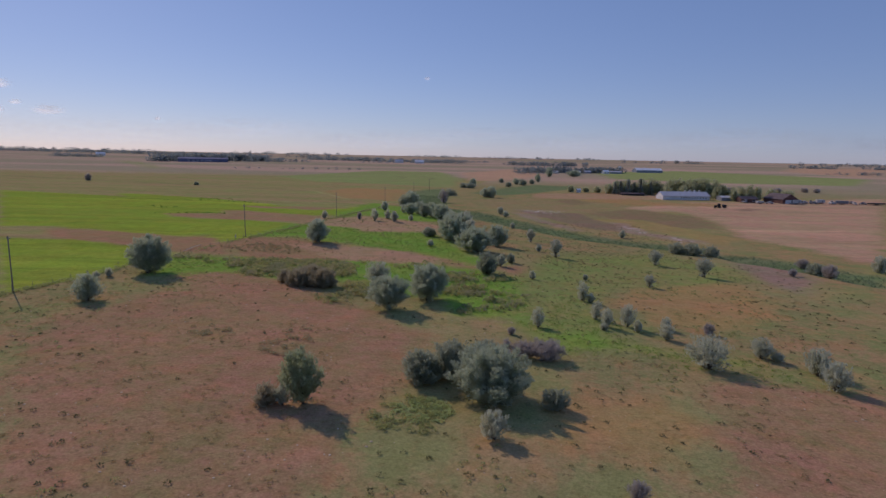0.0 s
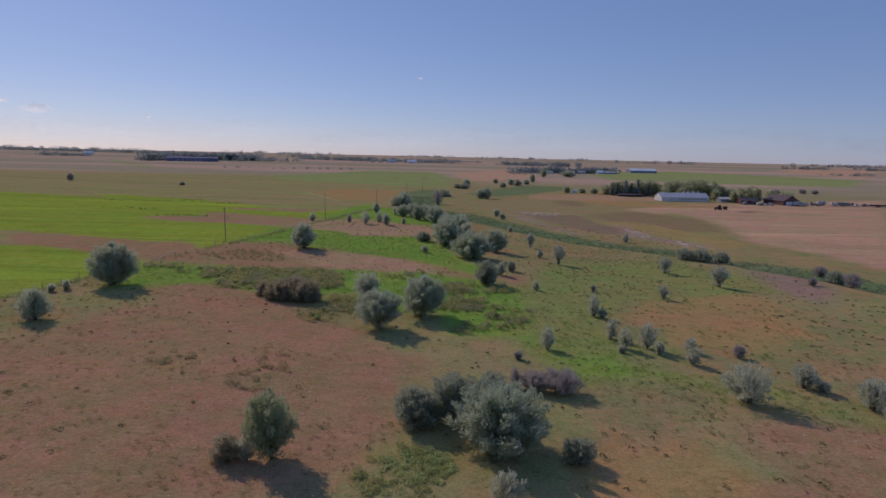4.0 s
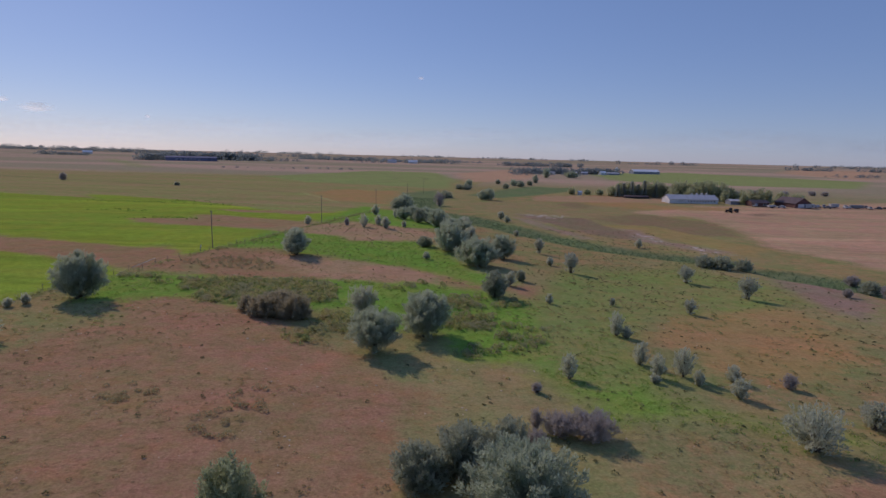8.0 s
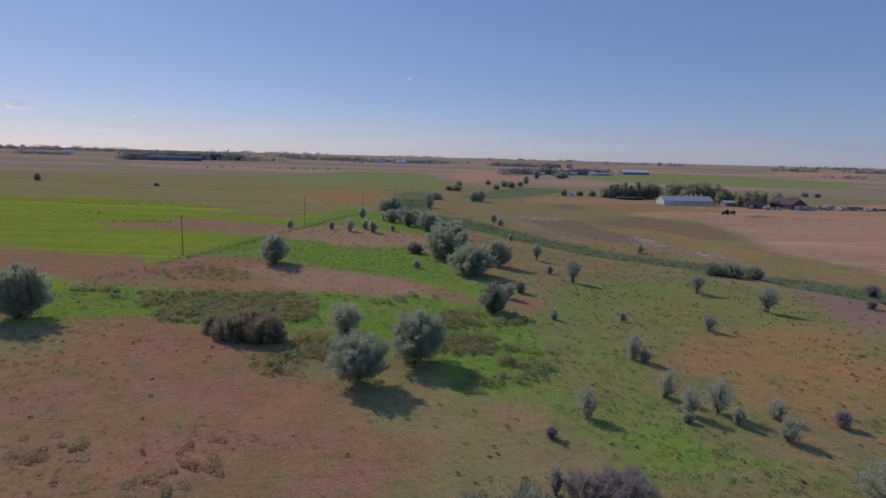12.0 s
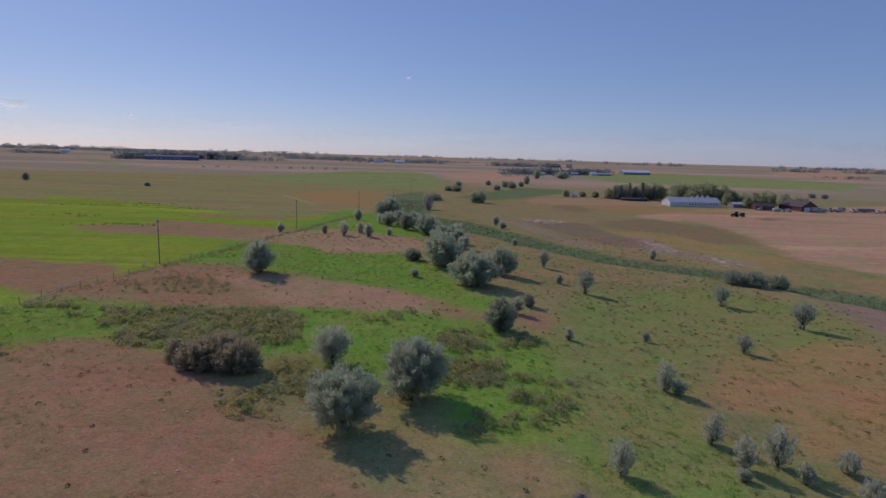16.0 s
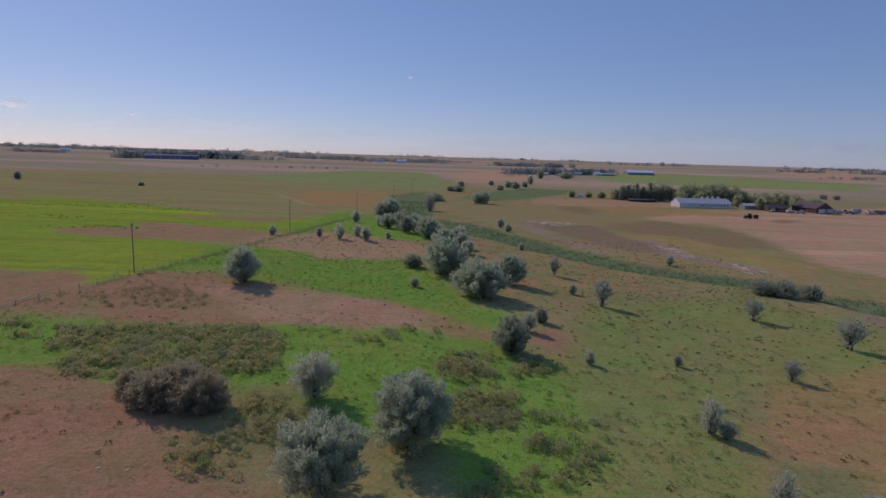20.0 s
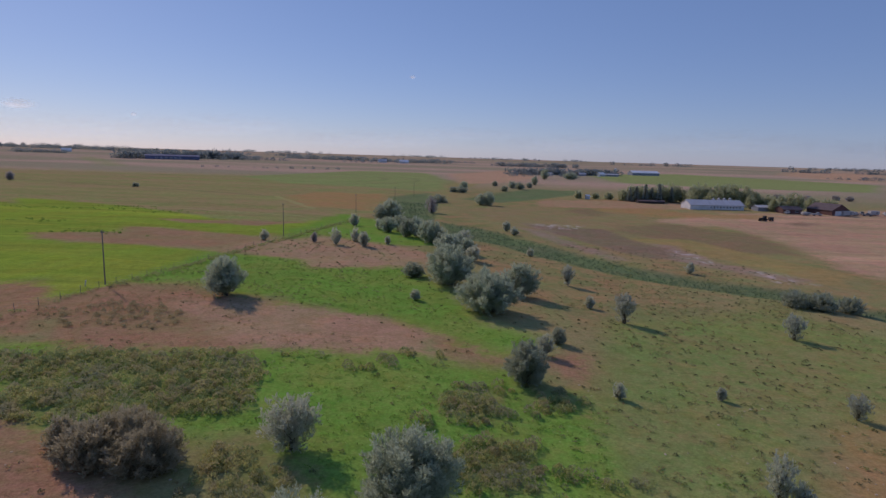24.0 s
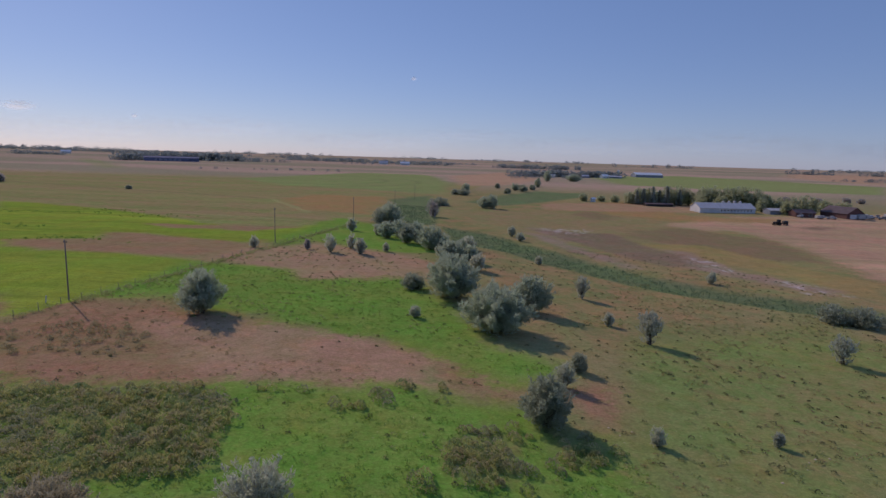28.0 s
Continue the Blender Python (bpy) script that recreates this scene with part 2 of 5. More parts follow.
zone("tan", (-38, 164), (-24, 163), (-9, 161), (1, 151), (-1, 145), (-12, 142), (-25, 145))
zone("bare", (17, 143), (26, 146), (27, 140), (24, 134), (20, 136))
zone("bare", (2, 156), (8, 153), (11, 144), (8, 143), (3, 148))
zone("rust", (38, 120), (47, 129), (68, 139), (75, 132), (68, 106), (51, 92), (38, 97))
zone("rust", (12, 61), (20, 66), (29, 66), (32, 57), (24, 49), (16, 49), (12, 52))
zone("rust", (51, 173), (66, 173), (77, 165), (68, 153), (55, 154), (49, 161))
zone("rust", (-81, 408), (-70, 454), (-23, 451), (-26, 339), (-57, 341))
zone("rust", (39, 122), (53, 126), (71, 130), (51, 106), (40, 106), (36, 111))
zone("mud", (43, 322), (58, 317), (65, 292), (59, 280), (48, 293))
zone("mud", (38, 306), (48, 297), (57, 253), (60, 235), (55, 235), (45, 262))
zone("mud", (77, 280), (89, 270), (89, 238), (95, 222), (88, 217), (80, 227), (81, 252))
zone("ochre", (50, 282), (68, 275), (89, 253), (98, 229), (104, 204), (120, 222), (113, 250), (103, 286), (80, 290), (66, 300))
zone("tan", (69, 412), (81, 450), (112, 454), (148, 463), (181, 466), (163, 416), (130, 416), (90, 406))
zone("salt", (83, 258), (88, 256), (88, 238), (81, 234))
zone("salt", (92, 225), (98, 220), (98, 207), (90, 208))
zone("salt", (50, 320), (70, 322), (66, 307), (48, 306))
zone("mud", (75, 258), (85, 252), (89, 232), (100, 213), (95, 208), (84, 223), (76, 237))
zone("dark", (44, 315), (75, 310), (82, 270), (82, 243), (69, 240), (57, 270))
zone("dark", (182, 353), (198, 362), (204, 355), (185, 344))
zone("wallow", (88, 172), (107, 170), (98, 143), (83, 127), (83, 146))
zone("stub", (100, 345), (138, 331), (140, 305), (138, 286), (134, 262), (122, 232), (136, 171), (365, 470), (209, 404), (176, 402), (140, 372))
zone("sedge", (8, 372), (40, 390), (82, 394), (116, 358), (118, 322), (110, 290), (112, 262), (110, 240), (100, 226), (78, 256), (60, 275), (36, 315))
zone("stub", (1545, 1993), (1216, 1988), (877, 1498), (772, 1033))
zone("stub", (34, 938), (172, 1293), (168, 914), (88, 696), (36, 639))
zone("olive", (86, 322), (120, 339), (138, 308), (136, 280), (127, 257), (105, 258), (92, 276), (81, 302))
zone("rust", (93, 447), (147, 487), (148, 392), (203, 394), (182, 370), (127, 365), (100, 387))
zone("olive", (79, 384), (84, 394), (98, 404), (101, 380), (91, 360), (80, 364))
zone("crop", (-121, 159), (-101, 158), (-81, 151), (-61, 141), (-55, 110), (-65, 101), (-72, 94))
zone("crop", (-97, 213), (-85, 218), (-73, 216), (-52, 211), (-48, 188), (-54, 168), (-61, 162))
zone("crop", (-189, 341), (-157, 329), (-124, 312), (-94, 293), (-61, 268), (-45, 278), (-33, 300), (-38, 248), (-50, 239), (-67, 243), (-82, 248), (-92, 249), (-87, 236), (-109, 229))
zone("crop", (-261, 346), (-177, 316), (-84, 250), (-100, 231), (-72, 188), (-59, 177), (-79, 170), (-120, 182), (-140, 184))
# far green fields; their hay tone is dulled to stand for haze
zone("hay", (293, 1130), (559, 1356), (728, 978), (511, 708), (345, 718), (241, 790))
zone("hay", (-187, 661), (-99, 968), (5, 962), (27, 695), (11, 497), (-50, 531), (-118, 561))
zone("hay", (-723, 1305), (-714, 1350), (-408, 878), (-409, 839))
zone("weeds", (-50, 136), (-36, 139), (-25, 140), (-19, 136), (-18, 129), (-17, 124), (-22, 122), (-29, 120), (-38, 119))
zone("scrub", (-63, 138), (-54, 141), (-44, 138), (-45, 128), (-53, 131))
zone("weeds", (-42, 126), (-34, 126), (-31, 120), (-40, 119))
zone("weeds", (2, 130), (6, 134), (10, 132), (9, 126), (7, 123), (3, 124))
zone("weeds", (12, 131), (17, 134), (19, 130), (17, 127), (12, 126))
zone("weeds", (2, 117), (6, 120), (11, 120), (11, 115), (10, 111), (3, 111))
zone("scrub", (-22, 140), (-12, 140), (2, 144), (3, 140), (-6, 137), (-19, 136))
zone("scrub", (-22, 115), (-16, 116), (-13, 111), (-12, 105), (-15, 101), (-19, 103), (-18, 109))
zone("damp", (-21, 118), (-12, 119), (-8, 113), (-10, 106), (-16, 102), (-22, 110))
zone("scrub", (0, 124), (8, 124), (12, 116), (16, 112), (15, 104), (9, 100), (5, 106))
zone("fallow", (-108, 229), (-94, 233), (-87, 236), (-92, 249), (-81, 248), (-68, 244), (-50, 239), (-46, 247), (-47, 230), (-56, 214), (-74, 217), (-101, 218))
zone("fallow", (-91, 271), (-61, 275), (-42, 280), (-56, 264), (-81, 263))
zone("meadow", (-2, 57), (1, 55.5), (4, 57), (4, 60), (0, 61.5), (-3, 60))


def cover(kind, x, y):
    """How fully the ground at each place lies in the zones of that kind: 0.5 on a border."""
    x, y = np.atleast_1d(np.asarray(x, float)), np.atleast_1d(np.asarray(y, float))
    best = np.zeros(x.shape)
    for k, c in ZONES:
        if k != kind:
            continue
        far_off = math.hypot(*c.mean(0))
        soft = (2.0 if k in ("crop", "fallow", "reed", "dark", "mud", "weeds", "salt", "ochre") else 6.0) + 0.012 * far_off + 0.00001 * far_off ** 2
        near = np.flatnonzero((x > c[:, 0].min() - soft) & (x < c[:, 0].max() + soft) & (y > c[:, 1].min() - soft) & (y < c[:, 1].max() + soft))
        if not len(near):
            continue
        px, py = x[near], y[near]
        inside, far = np.zeros(len(near), bool), np.full(len(near), 1e9)
        for (ax, ay), (bx, by) in zip(c, np.roll(c, -1, 0)):
            cross = (ay > py) != (by > py)
            inside ^= cross & (px < (bx - ax) * (py - ay) / ((by - ay) or 1e-9) + ax)
            u = np.clip(((px - ax) * (bx - ax) + (py - ay) * (by - ay)) / ((bx - ax) ** 2 + (by - ay) ** 2 + 1e-9), 0, 1)
            far = np.minimum(far, np.hypot(px - ax - u * (bx - ax), py - ay - u * (by - ay)))
        best[near] = np.maximum(best[near], np.clip(0.5 + np.where(inside, far, -far) / (2 * soft), 0, 1))
    return best


def rise(x, y):
    """The height of the ground."""
    x, y = np.atleast_1d(np.asarray(x, float)), np.atleast_1d(np.asarray(y, float))
    out = step(250, 520, y)
    z = (-1.3 - 2.6 * np.tanh(x / 70) - 0.55 * step(115, 150, y) * step(20, 50, x)) * (1 - out) + (-1.0 - 0.6 * np.tanh(x / 200)) * out
    z = z + 21 * step(600, 4300, np.hypot(x, y))
    z = z + 0.5 * (ripple(x, y, 14) - 0.5) + 0.14 * (ripple(x + 40, y, 3.1) - 0.5)
    return z - 0.7 * step(0.3, 0.8, cover("reed", x, y))


def ground_at(x, y):
    return float(rise(x, y)[0])


# ---- meshes ----
def quick_mesh(name, verts, faces, material, smooth=False):
    """A mesh from an array of places and an array of faces with equally many corners."""
    me = bpy.data.meshes.new(name)
    verts, faces = np.asarray(verts, np.float32), np.asarray(faces, np.int32)
    n, k = faces.shape
    me.vertices.add(len(verts))
    me.vertices.foreach_set("co", verts.ravel())
    me.loops.add(n * k)
    me.loops.foreach_set("vertex_index", faces.ravel())
    me.polygons.add(n)
    me.polygons.foreach_set("loop_start", np.arange(0, n * k, k, dtype=np.int32))
    me.polygons.foreach_set("use_smooth", np.full(n, smooth))
    me.update(calc_edges=True)
    me.materials.append(material)
    return me


def part(name, data, material, parent, label=""):
    """Links a mesh, or a bmesh, as one object under a thing or a part."""
    if isinstance(data, bmesh.types.BMesh):
        me = bpy.data.meshes.new(name)
        data.to_mesh(me)
        data.free()
        me.materials.append(material)
        data = me
    ob = new(name, data)
    ob.parent = parent
    return tagged(ob, label) if label else ob


def thing(name, x, y, z, label, category, group="", turn=0.0, kind=""):
    ob = new(name)
    ob.matrix_basis = pose(x, y, z, 0, 0, turn)
    return tagged(ob, label, category, group, kind)


def box(size, centre, bevel=0.0, bm=None):
    bm = bm or bmesh.new()
    made = bmesh.ops.create_cube(bm, size=1.0, matrix=Matrix.Translation(centre) @ Matrix.Diagonal((*size, 1)))
    if bevel:
        edges = {e for v in made["verts"] for e in v.link_edges}
        bmesh.ops.bevel(bm, geom=list(edges), offset=bevel, segments=1, affect="EDGES")
    return bm


def tube(points, radii, sides=7):
    """Places and faces of a tapered tube along points."""
    points = np.asarray(points, float)
    ahead = np.gradient(points, axis=0)
    ahead /= np.linalg.norm(ahead, axis=1, keepdims=True) + 1e-9
    side = np.cross(ahead, (0.31, 0.95, 0.05))
    side /= np.linalg.norm(side, axis=1, keepdims=True) + 1e-9
    other = np.cross(ahead, side)
    a = np.linspace(0, 2 * math.pi, sides, endpoint=False)
    ring = np.cos(a)[None, :, None] * side[:, None] + np.sin(a)[None, :, None] * other[:, None]
    verts = (points[:, None] + ring * np.asarray(radii, float)[:, None, None]).reshape(-1, 3)
    faces = []
    for r in range(len(points) - 1):
        for s in range(sides):
            t = (s + 1) % sides
            faces.append((r * sides + s, r * sides + t, (r + 1) * sides + t, (r + 1) * sides + s))
    last = (len(points) - 1) * sides
    for s in range(1, sides - 2, 2):
        faces.append((last, last + s, last + s + 1, last + s + 2))
    return verts, np.array(faces)


def merged(pieces):
    verts, faces, n = [], [], 0
    for v, f in pieces:
        verts.append(v)
        faces.append(f + n)
        n += len(v)
    return np.concatenate(verts), np.concatenate(faces)


def unit(v):
    return v / (np.linalg.norm(v, axis=-1, keepdims=True) + 1e-9)


def leaves(rng, at, along, length, width):
    """Small lance-shaped leaves at those places, each along its own way."""
    n = len(at)
    along = unit(along)
    across = unit(np.cross(along, unit(rng.normal(size=(n, 3)))))
    length = (length * rng.uniform(0.7, 1.35, n))[:, None]
    width = (width * rng.uniform(0.7, 1.3, n))[:, None]
    verts = np.stack([at, at + along * length * 0.45 + across * width * 0.5, at + along * length, at + along * length * 0.45 - across * width * 0.5], 1).reshape(-1, 3)
    return verts, np.arange(4 * n).reshape(n, 4)


# ---- the ground, one sheet to the horizon ----
def spaced(low, high, fine_low, fine_high, fine, growth, reach):
    mid = list(np.arange(fine_low, fine_high + fine / 2, fine))
    gap, v = fine, fine_high
    while v < high:
        gap = min(gap * growth, reach)
        v += gap
        mid.append(min(v, high))
    gap, v = fine, fine_low
    while v > low:
        gap = min(gap * growth, reach)
        v -= gap
        mid.insert(0, max(v, low))
    return np.array(mid)


def ground_material():
    m = Nodes("pasture_and_fields", 1.0, 0.0)
    big, mid, small, grain = m.noise(0.018, 4), m.noise(0.11, 4, 0.6), m.noise(0.9, 4, 0.65), m.noise(5.0, 3, 0.7)
    wander = m.math("ADD", m.math("MULTIPLY", m.math("SUBTRACT", mid, 0.5), 1.3), m.math("MULTIPLY", m.math("SUBTRACT", small, 0.5), 0.8))
    c = m.mix(m.span(m.math("ADD", mid, m.math("MULTIPLY", m.math("SUBTRACT", small, 0.5), 0.6)), 0.35, 0.66), (0.184, 0.198, 0.076), (0.278, 0.202, 0.097))
    c = m.mix(m.span(big, 0.4, 0.62, 0.0, 0.6), c, (0.250, 0.225, 0.100))
    # far ground is paler and pinker, with distance haze put into its colour
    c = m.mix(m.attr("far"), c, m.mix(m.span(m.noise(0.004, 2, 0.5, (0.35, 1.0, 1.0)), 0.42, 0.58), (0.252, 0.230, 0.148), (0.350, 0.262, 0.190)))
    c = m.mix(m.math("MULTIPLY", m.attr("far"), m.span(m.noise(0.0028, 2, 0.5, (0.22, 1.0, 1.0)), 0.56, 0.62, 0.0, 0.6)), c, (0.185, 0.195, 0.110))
    band = m.span(m.noise(0.03, 4, 0.6, (0.12, 1.0, 1.0)), 0.38, 0.62)
    blotch = m.span(m.math("ADD", m.noise(0.05, 5, 0.65), m.math("MULTIPLY", m.math("SUBTRACT", small, 0.5), 0.5)), 0.4, 0.66)
    patch = m.span(m.noise(0.26, 5, 0.7), 0.43, 0.60)
    for kind, first, second, most in (
        ("field", (0.180, 0.222, 0.070), (0.280, 0.222, 0.108), 1.0),
        ("stub", (0.430, 0.275, 0.172), (0.355, 0.245, 0.150), 0.95),
        ("sedge", (0.222, 0.205, 0.086), (0.268, 0.205, 0.108), 0.88),
        ("olive", (0.190, 0.158, 0.082), (0.226, 0.166, 0.092), 0.9),
        ("rust", (0.330, 0.202, 0.088), (0.272, 0.200, 0.084), 0.85),
        ("ochre", (0.300, 0.232, 0.090), (0.232, 0.205, 0.080), 0.9),
        ("mud", (0.235, 0.175, 0.130), (0.290, 0.228, 0.170), 0.7),
        ("dark", (0.175, 0.142, 0.088), (0.215, 0.165, 0.108), 0.88),
        ("wallow", (0.245, 0.175, 0.138), (0.215, 0.160, 0.115), 0.85),
        ("bare", (0.304, 0.172, 0.103), (0.232, 0.172, 0.082), 0.92),
        ("tan", (0.348, 0.232, 0.140), (0.300, 0.214, 0.116), 0.85),
        # a duller green than crop: haze over far fields, put into the colour
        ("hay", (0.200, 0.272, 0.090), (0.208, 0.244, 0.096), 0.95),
        ("crop", (0.228, 0.302, 0.040), (0.182, 0.258, 0.040), 1.0),
        ("fallow", (0.285, 0.190, 0.105), (0.250, 0.178, 0.092), 0.95),
        ("lush", (0.118, 0.258, 0.039), (0.170, 0.250, 0.050), 0.95),
        ("meadow", (0.160, 0.230, 0.066), (0.222, 0.212, 0.080), 0.9),
        ("damp", (0.160, 0.190, 0.066), (0.205, 0.182, 0.080), 0.85),
        ("weeds", (0.150, 0.208, 0.058), (0.185, 0.190, 0.070), 0.9),
        ("reed", (0.112, 0.164, 0.074), (0.148, 0.186, 0.086), 1.0),
    ):
        own = m.mix(m.math("ADD", m.math("MULTIPLY", m.span(small, 0.35, 0.65), 0.25), m.math("ADD", m.math("MULTIPLY", blotch, 0.4), m.math("MULTIPLY", patch, 0.45))), first, second)
        if kind in ("field", "crop", "stub", "hay"):      # drilled and mown in long strips
            own = m.mix(m.math("MULTIPLY", band, 0.75), own, second)
            own = m.mix(m.span(m.noise(0.25, 3, 0.6, (0.06, 1.0, 1.0)), 0.48, 0.66, 0.0, 0.45), own, tuple(v * 0.72 for v in second))
            own = m.mix(m.span(m.noise(0.055, 4, 0.65, (0.08, 1.0, 1.0)), 0.52, 0.66, 0.0, 0.5), own, tuple(v * 1.22 for v in first))
        fac = m.span(m.math("ADD", m.attr(kind), m.math("MULTIPLY", wander, 0.6)), *((0.18, 0.55) if kind in ("lush", "bare", "tan") else (0.3, 0.75)), 0.0, most)
        c = m.mix(fac, c, own)
    # crust left by the water that dried up, in thin broken streaks
    crust = m.math("MULTIPLY", m.span(m.attr("salt"), 0.2, 0.7), m.span(m.noise(0.42, 5, 0.75, (1.0, 0.6, 1.0)), 0.50, 0.60))
    c = m.mix(m.math("MULTIPLY", crust, 0.6), c, (0.480, 0.450, 0.420))
    # wheel tracks of the sprinkler and the farm trucks
    place = m.tree.nodes.new("ShaderNodeSeparateXYZ")
    m.link(m.coord, place.inputs[0])
    px, py = place.outputs[0], place.outputs[1]
    for radius in (118, 152, 190, 214):
        away = m.math("SQRT", m.math("ADD", m.math("POWER", m.math("ADD", px, 160.0), 2.0), m.math("POWER", m.math("SUBTRACT", py, 690.0), 2.0)), 0)
        ring = m.span(m.math("ABSOLUTE", m.math("SUBTRACT", away, float(radius)), 0), 1.0, 5.0, 1.0, 0.0)
        c = m.mix(m.math("MULTIPLY", m.math("MULTIPLY", ring, m.attr("hay")), 0.5), c, (0.150, 0.180, 0.075))
    for ax, ay, bx, by, wide, tone in ((-420, 560, -86, 404, 4.0, (0.150, 0.150, 0.070)), (-86, 404, -48, 326, 2.2, (0.300, 0.325, 0.130)),
                                       (-94, 309, -44, 296, 1.6, (0.330, 0.320, 0.150)), (-330, 520, -110, 440, 2.5, (0.150, 0.160, 0.070))):
        long = math.hypot(bx - ax, by - ay)
        ux, uy = (bx - ax) / long, (by - ay) / long
        off = m.math("ADD", m.math("MULTIPLY", px, -uy), m.math("ADD", m.math("MULTIPLY", py, ux), ax * uy - ay * ux))
        go = m.math("ADD", m.math("MULTIPLY", px, ux), m.math("ADD", m.math("MULTIPLY", py, uy), -ax * ux - ay * uy))
        off = m.math("ADD", off, m.math("MULTIPLY", m.math("SUBTRACT", mid, 0.5), 6.0))
        on = m.math("MULTIPLY", m.span(m.math("ABSOLUTE", off, 0), wide * 0.4, wide, 0.45, 0.0), m.math("MULTIPLY", m.span(go, 0.0, 8.0), m.span(go, long - 8, long, 1.0, 0.0)))
        c = m.mix(on, c, tone)
    c = m.mix(m.span(m.noise(0.35, 5, 0.7), 0.42, 0.62, 0.0, 0.4), c, m.mix(1.0, c, (0.74, 0.76, 0.68), "MULTIPLY"))
    c = m.mix(m.span(m.noise(0.075, 4, 0.55), 0.40, 0.60), m.mix(1.0, c, (1.06, 0.95, 0.96), "MULTIPLY"), m.mix(1.0, c, (0.97, 1.0, 0.91), "MULTIPLY"))
    c = m.mix(m.span(m.noise(0.22, 5, 0.72), 0.47, 0.66, 0.0, 0.32), c, m.mix(1.0, c, (1.22, 0.98, 0.80), "MULTIPLY"))
    c = m.mix(m.span(m.noise(0.5, 5, 0.75, (1.0, 1.7, 1.0)), 0.50, 0.66, 0.0, 0.4), c, m.mix(1.0, c, (0.70, 0.80, 0.62), "MULTIPLY"))
    # hoof prints, dung and old stems, then pale chips and seed heads
    pits = m.span(m.noise(0.85, 6, 0.72, (1.0, 1.5, 1.0)), 0.585, 0.635)
    pits = m.math("MULTIPLY", pits, m.span(m.noise(0.09, 3, 0.6), 0.36, 0.58, 0.25, 1.0))
    pits = m.math("MULTIPLY", pits, m.math("SUBTRACT", 1.0, m.math("MULTIPLY", m.attr("lush"), 0.75)))
    c = m.mix(m.math("MULTIPLY", pits, 0.55), c, m.mix(1.0, c, (0.46, 0.46, 0.44), "MULTIPLY"))
    c = m.mix(m.span(m.noise(1.9, 4, 0.75), 0.63, 0.69, 0.0, 0.5), c, (0.110, 0.089, 0.050))
    c = m.mix(m.span(m.noise(2.4, 5, 0.75), 0.67, 0.71, 0.0, 0.6), c, (0.499, 0.400, 0.260))
    c = m.mix(m.span(m.math("ADD", m.math("MULTIPLY", grain, 0.5), m.math("MULTIPLY", m.noise(1.3, 5, 0.8), 0.5)), 0.40, 0.62, 0.0, 0.5), c, m.mix(1.0, c, (0.70, 0.68, 0.64), "MULTIPLY"))
    # fine litter: broken stems and crumbs of soil
    c = m.mix(m.span(m.noise(3.0, 5, 0.8), 0.38, 0.62), m.mix(1.0, c, (0.86, 0.85, 0.84), "MULTIPLY"), m.mix(1.0, c, (1.13, 1.12, 1.10), "MULTIPLY"))
    c = m.mix(1.0, c, (1.52, 1.53, 1.76), "MULTIPLY")
    relief = m.math("ADD", m.math("MULTIPLY", m.noise(0.55, 4, 0.7), 0.9), m.math("ADD", m.math("MULTIPLY", small, 0.7), m.math("MULTIPLY", grain, 0.4)))
    m.bump(m.math("SUBTRACT", relief, m.math("MULTIPLY", pits, 0.5)), 0.33, 0.25)
    return m.done(c)


gx = spaced(-4700, 4700, -75, 120, 1.25, 1.055, 160)
gy = spaced(-4700, 4700, 24, 270, 1.25, 1.05, 160)
GX, GY = [a.ravel() for a in np.meshgrid(gx, gy)]
GZ = rise(GX, GY)
nx, ny = len(gx), len(gy)
corner = (np.arange(ny - 1)[:, None] * nx + np.arange(nx - 1)[None]).ravel()
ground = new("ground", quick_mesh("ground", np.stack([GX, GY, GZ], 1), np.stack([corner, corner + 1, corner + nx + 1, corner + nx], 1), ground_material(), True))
tagged(ground, "dry brown and green pasture with farm fields to the horizon", "ground", kind="structure")


def mark(name, values):
    ground.data.attributes.new(name, "FLOAT", "POINT").data.foreach_set("value", values.astype(np.float32))


FENCE_A, FENCE_B = Vector((-72.5, 98.0)), Vector((-26.7, 295.0))


def west_of_fence(x, y):
    return (FENCE_A.x + (y - FENCE_A.y) * (FENCE_B.x - FENCE_A.x) / (FENCE_B.y - FENCE_A.y)) - x


for _kind in sorted({k for k, _ in ZONES}):
    _w = cover(_kind, GX, GY)
    if _kind == "crop":
        _w = _w * step(-0.5, 1.0, west_of_fence(GX, GY))
    if _kind == "lush":      # the wet ground dries out towards the east
        _w = _w * (1 - 0.64 * step(16, 32, GX) * (1 - step(112, 130, GY)))
    mark(_kind, _w)
mark("field", step(-1.5, 1.5, west_of_fence(GX, GY)) * step(60, 75, GY) * (1 - step(500, 900, GY)))
# weight of the hazed ground tones, growing with distance
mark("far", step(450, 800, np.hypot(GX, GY)))


